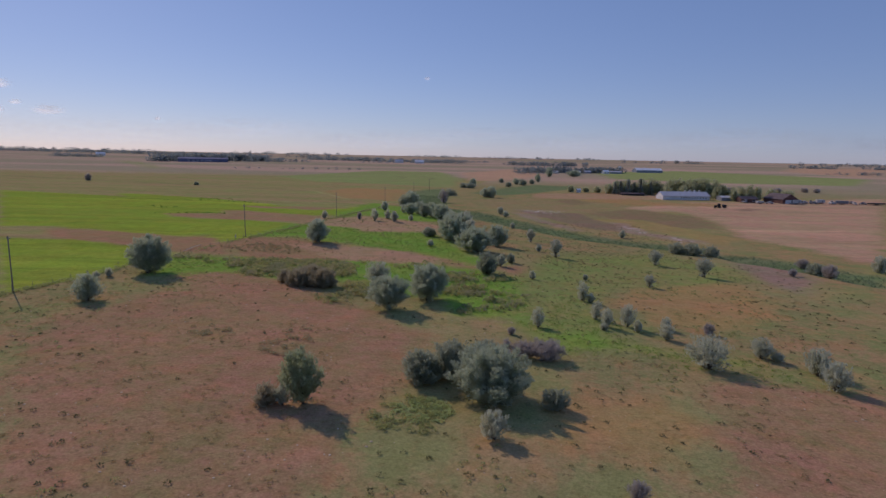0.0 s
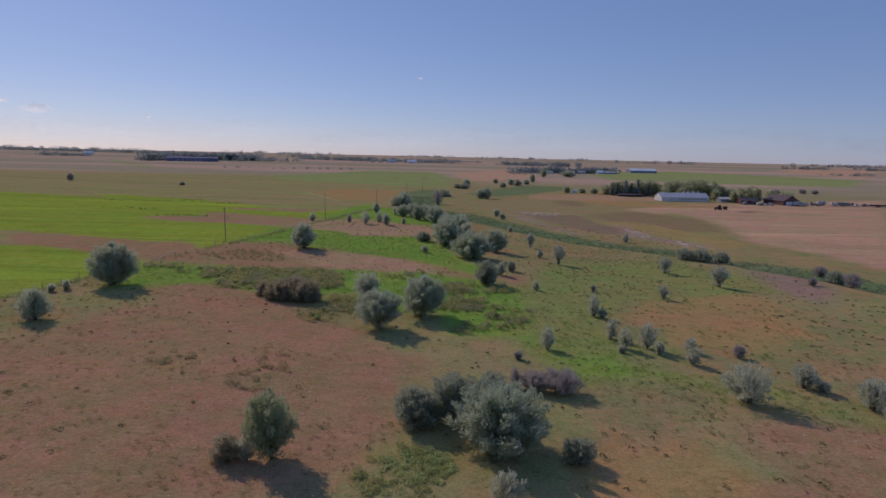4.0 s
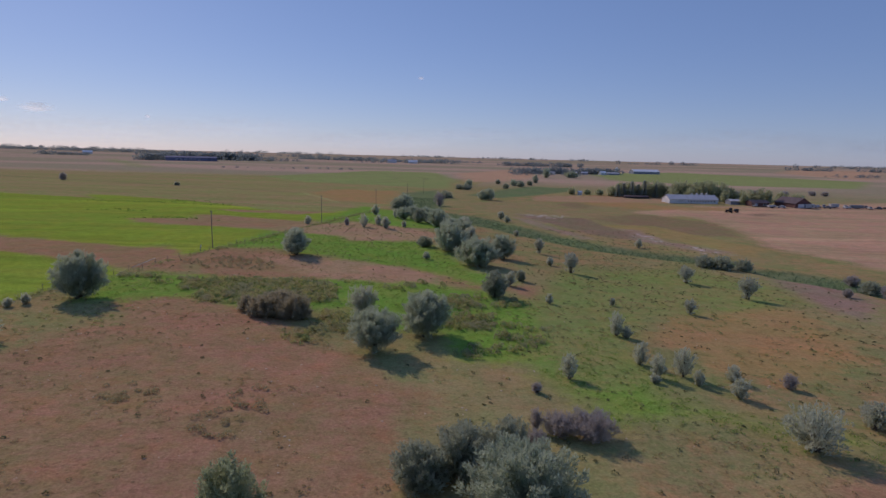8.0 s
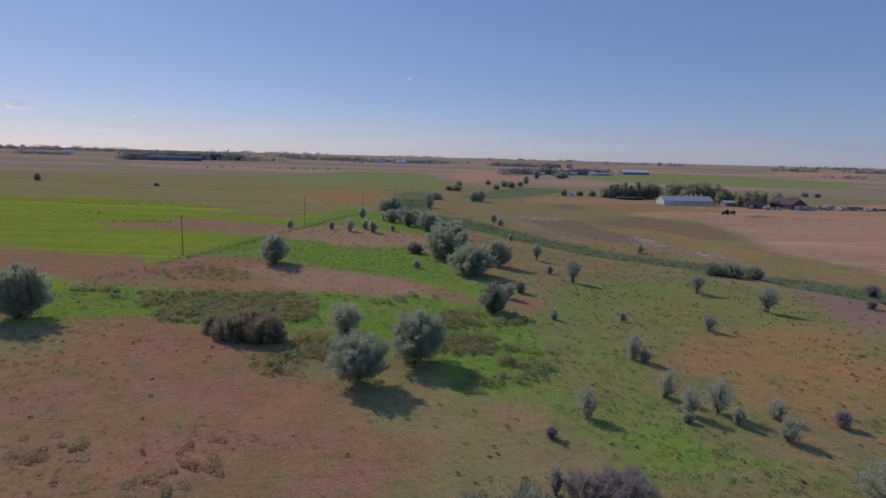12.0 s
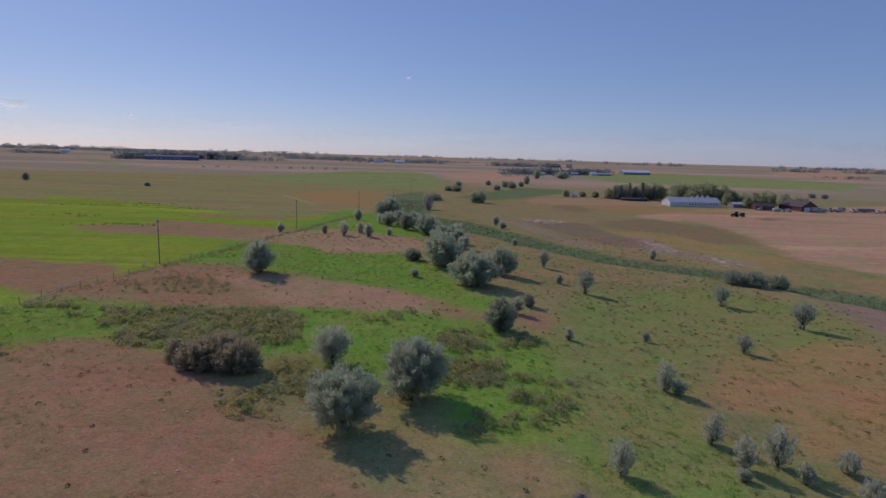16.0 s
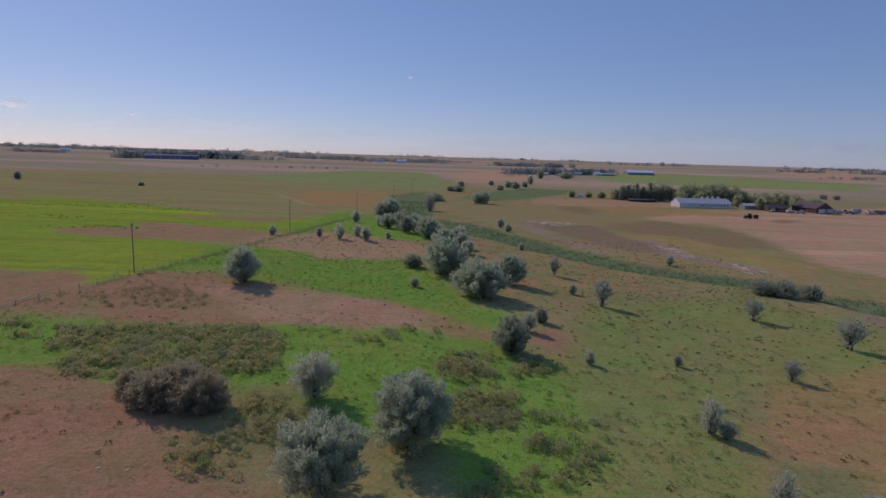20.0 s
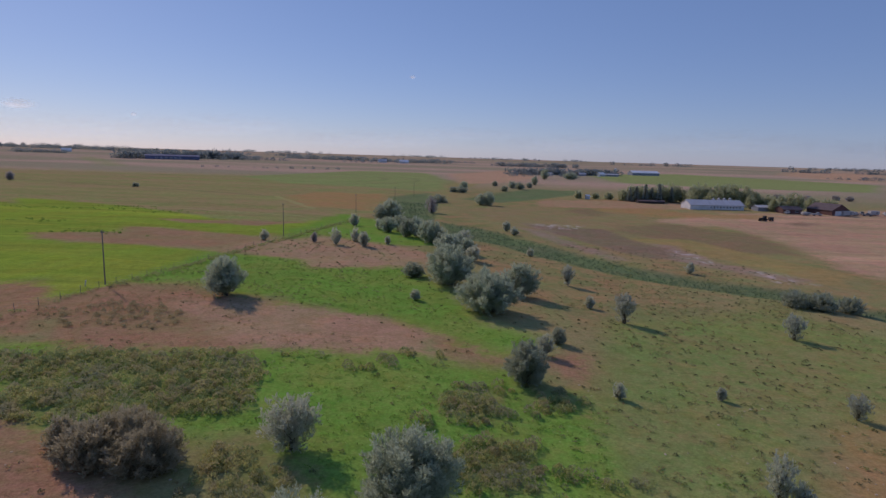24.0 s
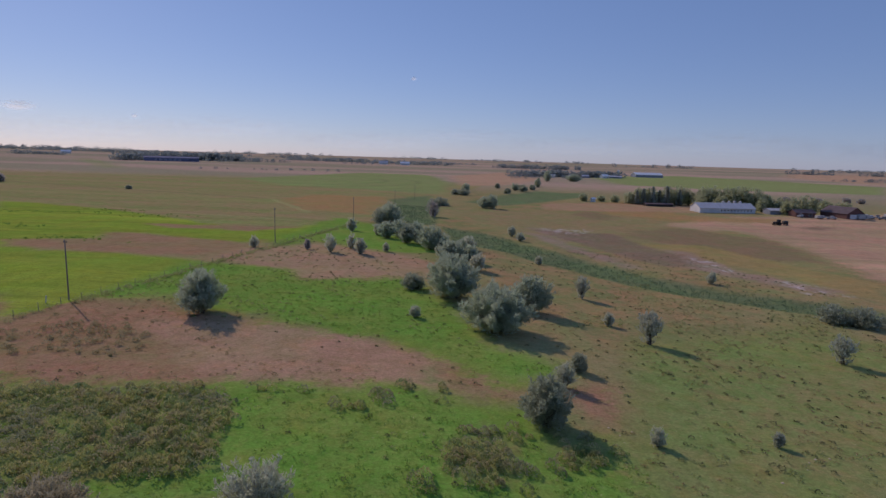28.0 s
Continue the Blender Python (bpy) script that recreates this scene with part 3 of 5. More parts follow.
# ---- trees and bushes ----
def crown_plumes(rng, h, w, low, count, spread, skirt=0.3):
    """The leafy boughs of a crown: root, tip and girth of each. They fan out from the fork to an uneven dome."""
    out = []
    oval = rng.uniform(0.86, 1.14)
    for n in range(count):
        a = n * 2.4 + rng.uniform(-0.5, 0.5)
        lean = ((n + 0.5) / count) ** 0.6 * spread + rng.uniform(-0.08, 0.08)      # 0 upright, 1 level
        reach, up = math.sin(lean * 1.57), math.cos(min(lean, 1.25) * 1.57)
        far = rng.uniform(0.74, 1.10) if lean > 0.35 else rng.uniform(0.8, 0.98)
        tip = np.array((math.cos(a) * reach * w * 0.46 * far, math.sin(a) * reach * w * 0.46 * far, low + (h - low) * (0.30 + 0.66 * up * far)))
        tip *= (oval, 2 - oval, 1)
        tip[2] = max(tip[2], 0.12 * h)
        root = np.array((tip[0] * 0.12, tip[1] * 0.12, min(low + (h - low) * (0.08 + 0.16 * up), tip[2])))
        out.append((root, tip, w * rng.uniform(0.06, 0.115)))
    for n in range(int(count * skirt)):      # the low twigs about the foot
        a, far, z = n * 2.4 + rng.uniform(-0.6, 0.6), rng.uniform(0.12, 0.36), rng.uniform(0.10, 0.34)
        tip = np.array((math.cos(a) * w * far, math.sin(a) * w * far, h * z * (0.6 + far)))
        out.append((tip * (0.35, 0.35, 0.3), tip, w * rng.uniform(0.06, 0.10)))
    return out


def crown_mesh(rng, plumes, density, size, upright, slim=0.36):
    """Sprays of leaves: twigs stand out and up from each bough, and the leaves lie along the twigs."""
    at, along = [], []
    for root, tip, girth in plumes:
        way = tip - root
        long = np.linalg.norm(way)
        twigs = max(5, int(2 * math.pi * girth * long * density * 0.33 / size ** 2))
        out = unit(rng.normal(size=(twigs, 3)) + way / long * 0.3)
        u = rng.uniform(0.12, 1.05, twigs) ** 0.85
        r = girth * (0.35 + 0.7 * np.sin(math.pi * np.clip(u * 0.8 + 0.08, 0, 1))) * rng.uniform(0.35, 1.0, twigs) * (0.35 + 0.65 * np.minimum(1, u * 1.8))
        base = root + way * u[:, None] + out * r[:, None]
        head = unit(out * 0.55 + way / long * 0.45 + np.array((0, 0, upright)) + rng.normal(scale=0.18, size=(twigs, 3)))
        reach = size * rng.uniform(1.0, 2.4, twigs)
        k = 7
        p = np.repeat(base, k, 0) + np.repeat(head * reach[:, None], k, 0) * np.tile(np.linspace(-0.5, 0.5, k), twigs)[:, None]
        p += rng.normal(scale=size * 0.22, size=p.shape)
        p[:, 2] = np.maximum(p[:, 2], 0.05)
        at.append(p)
        along.append(np.repeat(head, k, 0) + rng.normal(scale=0.28, size=p.shape))
    return leaves(rng, np.concatenate(at), np.concatenate(along), size * 1.35, size * slim * 1.15)


def rounded(mesh, verts, h, w):
    """Turns the leaves' normals mostly outwards from the crown, as a mass of fine leaves takes the light."""
    quad = verts.reshape(-1, 4, 3)
    out = unit((quad.mean(1) - (0, 0, 0.35 * h)) / np.array((w, w, h * 0.8)) ** 2)
    own = unit(np.cross(quad[:, 1] - quad[:, 0], quad[:, 3] - quad[:, 0]))
    turn = np.sum(own * out, 1) < 0
    own[turn] *= -1
    normal = np.repeat(unit(out + own * 1.4), 4, 0).astype(np.float32)
    mesh.attributes.new("custom_normal", "FLOAT_VECTOR", "POINT").data.foreach_set("vector", normal.ravel())
    mesh.update()
    return mesh


def facing(verts, h, w):
    """The same leaves, each wound so that its front looks out of the crown."""
    quad = verts.reshape(-1, 4, 3).copy()
    out = (quad.mean(1) - (0, 0, 0.35 * h)) / np.array((w, w, h * 0.8)) ** 2
    turn = np.sum(np.cross(quad[:, 1] - quad[:, 0], quad[:, 3] - quad[:, 0]) * out, 1) < 0
    quad[turn] = quad[turn][:, [0, 3, 2, 1]]
    return quad.reshape(-1, 3)


def limbs_mesh(rng, plumes, h, w, stems, girth):
    pieces = []
    feet = [(rng.uniform(-0.08, 0.08) * w * (stems > 1), rng.uniform(-0.08, 0.08) * w * (stems > 1)) for _ in range(stems)]
    for n, (root, tip, _) in enumerate(plumes):
        bx, by = feet[n % stems]
        bend = rng.uniform(-0.05, 0.05, 3) * w
        pts = [(bx, by, -0.2), (bx * 0.8 + root[0] * 0.2, by * 0.8 + root[1] * 0.2, root[2] * 0.55), root, root * 0.5 + tip * 0.5 + bend, root * 0.08 + tip * 0.92]
        g0 = girth if n < stems else girth * 0.55
        pieces.append(tube(pts, [g0, g0 * 0.85, g0 * 0.6, g0 * 0.32, g0 * 0.1], 6))
    return merged(pieces)


KINDS = {
    # name, leaves, fork as a share of the height, boughs, stems, uprightness of leaves, how far the boughs lean, words, category
    "open": ("tree", SILVER, 0.10, 28, 2, 0.6, 1.0, "silvery grey-green willow with a domed crown over its trunk", "tree"),
    "tree": ("tree", SILVER, 0.06, 28, 3, 0.5, 1.06, "silvery grey-green willow with a broad rounded crown", "tree"),
    "two": ("tree", SILVER, 0.06, 32, 3, 0.45, 1.02, "drooping silver-green willow on several stems", "tree"),
    "green": ("tree", GREEN, 0.04, 22, 2, 0.6, 0.95, "green-leaved young tree with a short trunk", "tree"),
    "sage": ("tree", SAGE, 0.05, 22, 3, 0.6, 0.98, "pale sage-green olive tree on the pasture", "tree"),
    "thin": ("tree", THINLEAF, 0.04, 20, 3, 0.75, 0.78, "thin grey-green tree with sparse upright boughs", "tree"),
    "sapling": ("sapling", SAGE, 0.0, 15, 2, 0.8, 1.0, "slender pale green sapling in the grass", "sapling"),
    "bush": ("bush", DARKLEAF, 0.02, 24, 4, 0.4, 1.12, "dense dark green bush growing from the ground", "bush"),
    "dome": ("bush", RUSSET, 0.0, 30, 5, 0.35, 1.25, "dense brownish-green bush with a wide domed top", "bush"),
    "hedge": ("bush", DARKLEAF, 0.0, 22, 4, 0.4, 1.22, "grey-green willow bush along the creek", "bush"),
    "brown": ("bush", BROWNLEAF, 0.02, 22, 5, 0.6, 0.92, "leafless-looking purplish brown bush", "bush"),
    "shrub": ("shrub", SAGE, 0.03, 14, 3, 0.7, 1.05, "low grey-green shrub in the dry grass", "shrub"),
}
seed_count = [100]


def plant(kind, x, y, h, w, words="", full=1.0):
    """One tree or bush with its trunk and crown."""
    name, mat, low, count, stems, upright, spread, label, category = KINDS[kind]
    seed_count[0] += 1
    rng = np.random.default_rng(seed_count[0])
    far = math.hypot(x, max(y - 80, 0 if abs(x) > 48 else 45))      # how near the flight comes
    w *= 1.2 if kind == "sapling" else 1.0
    size = 0.155 if far < 52 else 0.195 if far < 85 else 0.27 if far < 130 else 0.4 if far < 190 else 0.55 if far < 330 else 0.85
    ob = thing(name, x, y, ground_at(x, y), words or label, category, turn=rng.uniform(0, 360))
    boughs = crown_plumes(rng, h, w, h * low, count * (3 if far < 150 else 2), spread, 0.1 if kind in ("thin", "open", "two") else 0.28)
    v, f = limbs_mesh(rng, boughs[::3] if far < 190 else boughs[::5], h, w, stems, 0.035 * h ** 0.75 + 0.02)
    part("trunk", quick_mesh("trunk", v, f, BARK, True), BARK, ob)
    v, f = crown_mesh(rng, boughs, full * (0.45 if kind == "brown" else 0.31 if kind in ("sapling", "sage", "thin") else 0.54), size, upright, 0.22 if kind == "brown" else 0.36)
    v = facing(v, h, w)
    part("crown", rounded(quick_mesh("crown", v, f, mat), v, h, w), mat, ob)
    return ob


def spruce(x, y, h, w, mat=None):
    seed_count[0] += 1
    rng = np.random.default_rng(seed_count[0])
    ob = thing("spruce", x, y, ground_at(x, y), "dark narrow spruce in a farm shelterbelt", "tree", "yard trees")
    v, f = tube([(0, 0, -0.2), (0, 0, h * 0.5), (0, 0, h * 0.97)], [0.03 * h * 0.6, 0.012 * h, 0.004 * h], 6)
    part("trunk", quick_mesh("trunk", v, f, BARK, True), BARK, ob)
    n = 1100
    z = h * (0.06 + 0.94 * rng.random(n) ** 1.35)
    tier = 0.75 + 0.25 * np.sin(z / h * 55 + rng.uniform(0, 6))
    a = rng.uniform(0, 2 * math.pi, n)
    r = w / 2 * (1 - z / h) * tier * rng.uniform(0.5, 1.05, n) + 0.05
    at = np.stack([np.cos(a) * r * 0.75, np.sin(a) * r * 0.75, z], 1)
    v, f = leaves(rng, at, np.stack([np.cos(a), np.sin(a), np.full(n, -0.25)], 1), h * 0.075, h * 0.04)
    part("crown", quick_mesh("crown", v, f, mat or NEEDLE), mat or NEEDLE, ob)
    return ob


# the trees by the wet meadow, and those that the flight passes over
plant("green", -13.4, 59.0, 6.4, 5.2)
plant("dome", -17.0, 58.4, 2.5, 2.9, "thin olive-grey shrub beside a young tree", 0.7)
plant("shrub", -15.3, 58.4, 2.5, 2.0, "thin grey-green shrub beside a young tree")
plant("bush", -0.6, 66.4, 4.2, 5.2, "dense dark willow bush beside a large silver willow")
plant("bush", 2.9, 68.7, 4.8, 6.6, "dense dark willow bush behind a large silver willow")
plant("bush", 7.4, 71.0, 4.0, 5.6, "dark willow bush with a purplish tinge behind a large willow")
plant("brown", 10.2, 72.6, 2.6, 2.4, "thin purplish shrub behind a large willow")
plant("tree", 7.6, 62.2, 6.5, 9.8, "large silver-green willow with a wide low crown", 1.1)
plant("bush", 14.4, 60.0, 2.4, 3.2, "small greyish shrub in the shade of a large willow")
plant("shrub", 7.0, 52.8, 3.0, 3.1, "pale sage-green shrub at the edge of a willow's shade")
plant("brown", 13.2, 76.6, 2.4, 4.2)
plant("brown", 16.4, 76.4, 2.7, 6.0)
plant("brown", 11.0, 77.4, 2.6, 1.2, "slender dark twigs beside a brown bush")
plant("brown", 18.2, 43.7, 1.5, 2.0)
plant("open", -7.6, 99.2, 6.2, 8.2)
plant("two", -0.6, 107.4, 7.1, 8.8)
plant("sage", -11.2, 116.6, 5.1, 5.6)
plant("dome", -30.2, 115.4, 2.6, 3.0, "small brownish-green bush beside a larger one")
plant("dome", -26.4, 113.2, 3.6, 5.8)
plant("dome", -21.8, 112.4, 3.7, 6.0)
plant("dome", -24.1, 114.6, 4.1, 6.4)
plant("tree", -59.2, 118.6, 8.2, 8.4, "large dark silver-green willow near the field fence", 1.1)
plant("tree", -57.9, 95.0, 5.0, 5.2, "thin greyish olive tree on dry ground", 0.6)
plant("tree", -34.6, 168.2, 7.0, 7.8)
plant("sage", 38.6, 75.8, 5.0, 6.6, "pale silvery olive tree with open boughs", 0.65)
plant("brown", 46.5, 92.5, 2.0, 1.9)
plant("sage", 49.4, 81.6, 3.2, 3.4)
plant("shrub", 51.0, 80.2, 1.4, 2.0)
plant("sage", 53.8, 75.4, 3.9, 4.1)
plant("sage", 52.6, 70.0, 3.9, 4.0)
plant("sapling", 17.9, 92.5, 3.5, 2.2)
plant("sapling", 29.4, 98.9, 3.4, 2.0)
plant("sapling", 29.9, 94.0, 3.4, 1.9)
plant("shrub", 28.9, 92.1, 0.9, 1.2)
plant("sapling", 33.7, 94.9, 4.2, 2.6)
plant("shrub", 34.4, 91.9, 2.0, 1.2)
plant("sapling", 39.9, 94.0, 2.4, 1.9)
plant("sapling", 38.0, 88.7, 2.7, 2.1)
plant("brown", 12.9, 87.6, 1.1, 1.3)
plant("sapling", 30.2, 112.1, 4.1, 2.3)
plant("shrub", 31.6, 111.3, 1.9, 1.8)
plant("thin", 49.6, 128.8, 3.0, 2.8, "", 0.6)
plant("thin", 68.9, 143.8, 5.2, 4.8, "", 0.7)
plant("thin", 62.6, 160.4, 4.2, 4.4, "", 0.6)
plant("thin", 35.2, 165.0, 5.4, 4.8, "", 0.75)
plant("thin", 32.4, 194.4, 4.8, 3.6, "bare thin tree by the creek meadow", 0.5)
plant("shrub", 31.8, 174.6, 2.2, 1.6)
plant("sapling", 30.9, 232.8, 1.8, 1.3)
plant("bush", 12.8, 134.6, 5.4, 5.7, "dark dense willow bush on the green meadow")
plant("sage", 17.1, 145.0, 3.4, 2.6)
plant("bush", 20.3, 150.6, 2.6, 2.6)
plant("shrub", 23.1, 131.6, 1.8, 1.4)
plant("thin", 35.8, 132.6, 1.4, 1.1, "thin brown shrub on dry grass")
plant("shrub", -1.3, 172.6, 1.8, 1.7)

# the willows along the creek
plant("tree", 11.6, 167.5, 7.4, 12.0, "wide silver-green willow in the creek thicket")
plant("tree", 19.6, 180.4, 7.1, 7.1)
plant("tree", 5.6, 187.4, 8.6, 12.0, "wide silver-green willow in the creek thicket")
plant("bush", -2.0, 192.4, 3.1, 4.6)
plant("tree", -13.9, 306.1, 7.7, 10.9)
plant("bush", -17.6, 302.2, 5.9, 5.9)
plant("tree", -12.2, 264.3, 5.5, 6.2)
plant("shrub", -15.7, 269.6, 3.4, 2.2)
plant("tree", -8.5, 268.7, 5.6, 5.5)
plant("bush", -5.5, 254.6, 6.4, 5.9)
plant("tree", -2.7, 263.2, 6.3, 5.7)
plant("tree", 1.9, 245.4, 7.1, 9.3)
plant("bush", -1.3, 254.0, 4.4, 4.3)
plant("tree", 4.7, 244.4, 3.9, 4.8)
plant("tree", 6.7, 225.9, 5.6, 7.1)
plant("tree", 10.1, 238.4, 4.4, 5.0)
plant("sage", 12.9, 249.6, 4.0, 5.7)
plant("tree", 11.9, 225.9, 4.4, 5.0)
plant("sage", 12.9, 216.5, 4.1, 4.1)
plant("brown", 3.6, 340.0, 8.2, 6.1)
plant("hedge", 7.5, 403.2, 5.1, 11.4)
plant("tree", 32.5, 401.8, 6.3, 7.6)
plant("tree", 36.9, 400.8, 7.6, 8.2)
plant("shrub", 31.5, 287.3, 3.5, 2.5)
plant("shrub", 33.1, 276.9, 2.4, 2.2)
plant("sapling", -25.2, 277.2, 4.1, 2.5)
plant("sapling", -24.7, 230.5, 4.9, 3.1)
plant("sapling", -20.3, 237.8, 4.1, 2.5)
plant("sage", -16.9, 230.5, 4.2, 3.0)
plant("hedge", 21.6, 502.4, 3.3, 5.8)
plant("bush", 27.2, 498.8, 4.1, 9.0)
plant("tree", 31.8, 543.2, 6.3, 6.3)
plant("tree", 78.1, 584.3, 5.6, 7.4)
plant("bush", 82.1, 569.4, 5.2, 7.4)
plant("bush", 96.5, 603.3, 4.2, 5.0)
plant("tree", 112.6, 663.4, 9.3, 7.0)
plant("tree", 199.1, 859.4, 9.2, 19.9)
plant("tree", 157.1, 830.9, 14.0, 12.7)
plant("bush", 66.0, 615.1, 3.8, 4.0)
plant("bush", 64.6, 537.2, 3.4, 4.4)
plant("brown", -31.3, 233.2, 2.6, 1.6, "thin brown sapling on the dry rise")
plant("sapling", -45.4, 233.0, 3.0, 2.0)
plant("shrub", -10.5, 236.0, 2.0, 1.4)
plant("shrub", -65.4, 114.4, 1.8, 1.6)
plant("shrub", -66.8, 112.4, 1.4, 1.4)
plant("hedge", 78.4, 184.5, 3.3, 5.6)
plant("hedge", 82.6, 182.4, 3.6, 6.2)
plant("hedge", 88.4, 181.6, 3.4, 4.8)
plant("brown", 107.5, 165.0, 2.6, 3.2)
plant("hedge", 105.8, 156.5, 3.2, 4.8)
plant("brown", 104.8, 149.0, 3.8, 5.0)
plant("sage", 124.0, 157.0, 4.6, 4.0)
plant("shrub", 70.8, 217.0, 2.8, 2.1)
plant("brown", 95.5, 150.0, 1.8, 2.0, "low twiggy shrub on bare purplish ground")
for _x, _y in ((262, 520), (286, 531), (309, 526), (342, 540), (351, 536)):
    plant("brown", _x, _y, 3.2, 6.0, "low brown bush along a far field edge")
plant("brown", -300.0, 498.0, 5.4, 5.4, "lone dark bush in the middle of a field")
plant("bush", -190.0, 456.0, 1.2, 1.7, "small dark bush in the middle of a field")


# ---- poles and the fence ----
def utility_pole(x, y, h=9.9):
    ob = thing("utility_pole", x, y, ground_at(x, y), "weathered wooden utility pole with a short crossarm", "utility pole", "poles along the fence", turn=8)
    v, f = tube([(0, 0, -0.3), (0, 0, h * 0.5), (0, 0, h)], [0.125, 0.105, 0.09], 10)
    part("shaft", quick_mesh("shaft", v, f, POLEWOOD, True), POLEWOOD, ob)
    arm = part("crossarm", box((0.6, 0.1, 0.12), (0, 0.16, h - 0.45), 0.015), POLEWOOD, ob)
    for side in (-0.24, 0.24):
        v, f = tube([(side, 0.16, h - 0.39), (side, 0.16, h - 0.30), (side, 0.16, h - 0.22)], [0.035, 0.06, 0.04], 8)
        part("insulator", quick_mesh("insulator", v, f, CERAMIC, True), CERAMIC, arm)
    return ob


for _x, _y in ((-72.6, 97.9), (-57.0, 171.9), (-42.2, 242.4), (-26.9, 296.5), (-15.5, 372.0), (-7.0, 449.0)):
    utility_pole(_x, _y)

fence = thing("fence", FENCE_A.x, FENCE_A.y, 0, "old post and wire fence between pasture and field", "fence")
_rng = np.random.default_rng(8)
_line = []
for _n in range(58):
    _p = FENCE_A.lerp(FENCE_B, (_n - 6) / 50) + Vector((-0.6, 0.3))
    _z = ground_at(_p.x, _p.y)
    _line.append((_p.x - FENCE_A.x, _p.y - FENCE_A.y, _z))
    _t = _rng.uniform(-0.06, 0.06, 2)
    v, f = tube([(0, 0, -0.3), (_t[0] * 0.5, _t[1] * 0.5, 0.6), (_t[0], _t[1], _rng.uniform(1.15, 1.4))], [0.05, 0.045, 0.04], 7)
    _post = part("post", quick_mesh("post", v, f, POSTWOOD, True), POSTWOOD, fence)
    _post.location = (_line[-1][0], _line[-1][1], _z)
for _h in (0.4, 0.75, 1.1):
    v, f = tube([(a, b, c + _h) for a, b, c in _line], [0.006] * len(_line), 4)
    part("wire", quick_mesh("wire", v, f, WIRE), WIRE, fence)
v, f = tube([(x0 - FENCE_A.x, y0 - FENCE_A.y, ground_at(x0, y0) + up) for x0, y0, up in ((-63.3, 143.7, 0.35), (-62.9, 153.1, 0.55))], [0.09, 0.07], 8)
part("rail", quick_mesh("rail", v, f, PALEWOOD, True), PALEWOOD, fence, "pale wooden rail on a sagging stretch")
_mark = thing("marker_post", -59.4, 169.9, ground_at(-59.4, 169.9), "white marker post leaning by the fence", "marker post")
_mark.rotation_euler = (0.25, 0.3, 0)
part("post", box((0.16, 0.16, 1.3), (0, 0, 0.6), 0.02), WHITEPAINT, _mark)


# ---- the farm across the creek ----
def roof_slab(length, half, low, high, side, over=0.5, thick=0.18):
    """One slope of a gable roof, its ridge along x."""
    bm = bmesh.new()
    fall = (high - low) / half
    ring = []
    for y, z in ((0, high), (side * (half + over), low - fall * over)):
        for up in (0.02, thick):
            ring.append((y, z + up))
    order = (0, 1, 3, 2)
    ends = [[bm.verts.new((x, ring[i][0], ring[i][1])) for i in order] for x in (-length / 2 - over, length / 2 + over)]
    bm.faces.new(ends[0])
    bm.faces.new(ends[1][::-1])
    for i in range(4):
        j = (i + 1) % 4
        bm.faces.new((ends[0][j], ends[0][i], ends[1][i], ends[1][j]))
    bmesh.ops.recalc_face_normals(bm, faces=bm.faces)
    return bm


def gable_wall(half, low, high, x, thick=0.25):
    bm = bmesh.new()
    shape = ((-half, -0.4), (half, -0.4), (half, low), (0, high), (-half, low))
    a = [bm.verts.new((x - thick / 2, y, z)) for y, z in shape]
    b = [bm.verts.new((x + thick / 2, y, z)) for y, z in shape]
    bm.faces.new(a)
    bm.faces.new(b[::-1])
    for i in range(5):
        j = (i + 1) % 5
        bm.faces.new((a[j], a[i], b[i], b[j]))
    bmesh.ops.recalc_face_normals(bm, faces=bm.faces)
    return bm


def gabled(name, label, category, x, y, length, depth, low, high, turn, wall, roof, openings=(), end_door=0.0, sink=0.0):
    """A building with a gable roof: walls, two roof slopes, and openings (x, sill, width, height, material) in its long front."""
    ob = thing(name, x, y, ground_at(x, y) - sink, label, category, turn=turn)
    half = depth / 2
    part("wall", box((length - 0.3, 0.25, low + 0.4), (0, -half + 0.125, low / 2 - 0.2)), wall, ob)
    part("wall", box((length - 0.3, 0.25, low + 0.4), (0, half - 0.125, low / 2 - 0.2)), wall, ob)
    for end in (-1, 1):
        gable = part("wall", gable_wall(half, low, high, end * length / 2), wall, ob)
        if end_door and end < 0:
            part("door", box((0.12, end_door, low * 0.85), (-length / 2 - 0.15, 0, low * 0.42), 0.02), WHITEPAINT, gable, "white end door")
    for side in (-1, 1):
        part("roof", roof_slab(length, half, low, high, side), roof, ob)
    for ox, sill, ow, oh, mat in openings:
        opening = part("window", box((ow + 0.3, 0.1, oh + 0.3), (ox, -half - 0.02, sill + oh / 2)), WHITEPAINT, ob)
        part("pane", box((ow, 0.06, oh), (ox, -half - 0.06, sill + oh / 2)), mat, opening)
    return ob


gabled("barn", "long white barn with a pale grey metal roof", "barn", 179.2, 423, 35, 11, 2.7, 5.4, 5, BARNWALL, GREYROOF,
       [(-4 + 2.1 * n, 1.0, 0.8, 0.8, DARKGLASS) for n in range(10)], 3.0)
gabled("barn", "dark red barn with a white front door", "barn", 243.5, 410, 17, 12.5, 3.0, 6.4, 104, REDWALL, REDROOF, [(3, 0.9, 2.0, 1.0, DARKGLASS)], 8.0)
gabled("shed", "low dark red shed beside the red barn", "shed", 219.5, 410, 12, 7, 2.6, 4.2, 5, REDWALL, REDROOF, [(-3, 0.9, 2.0, 1.0, DARKGLASS), (3, 0.9, 2.0, 1.0, DARKGLASS)])
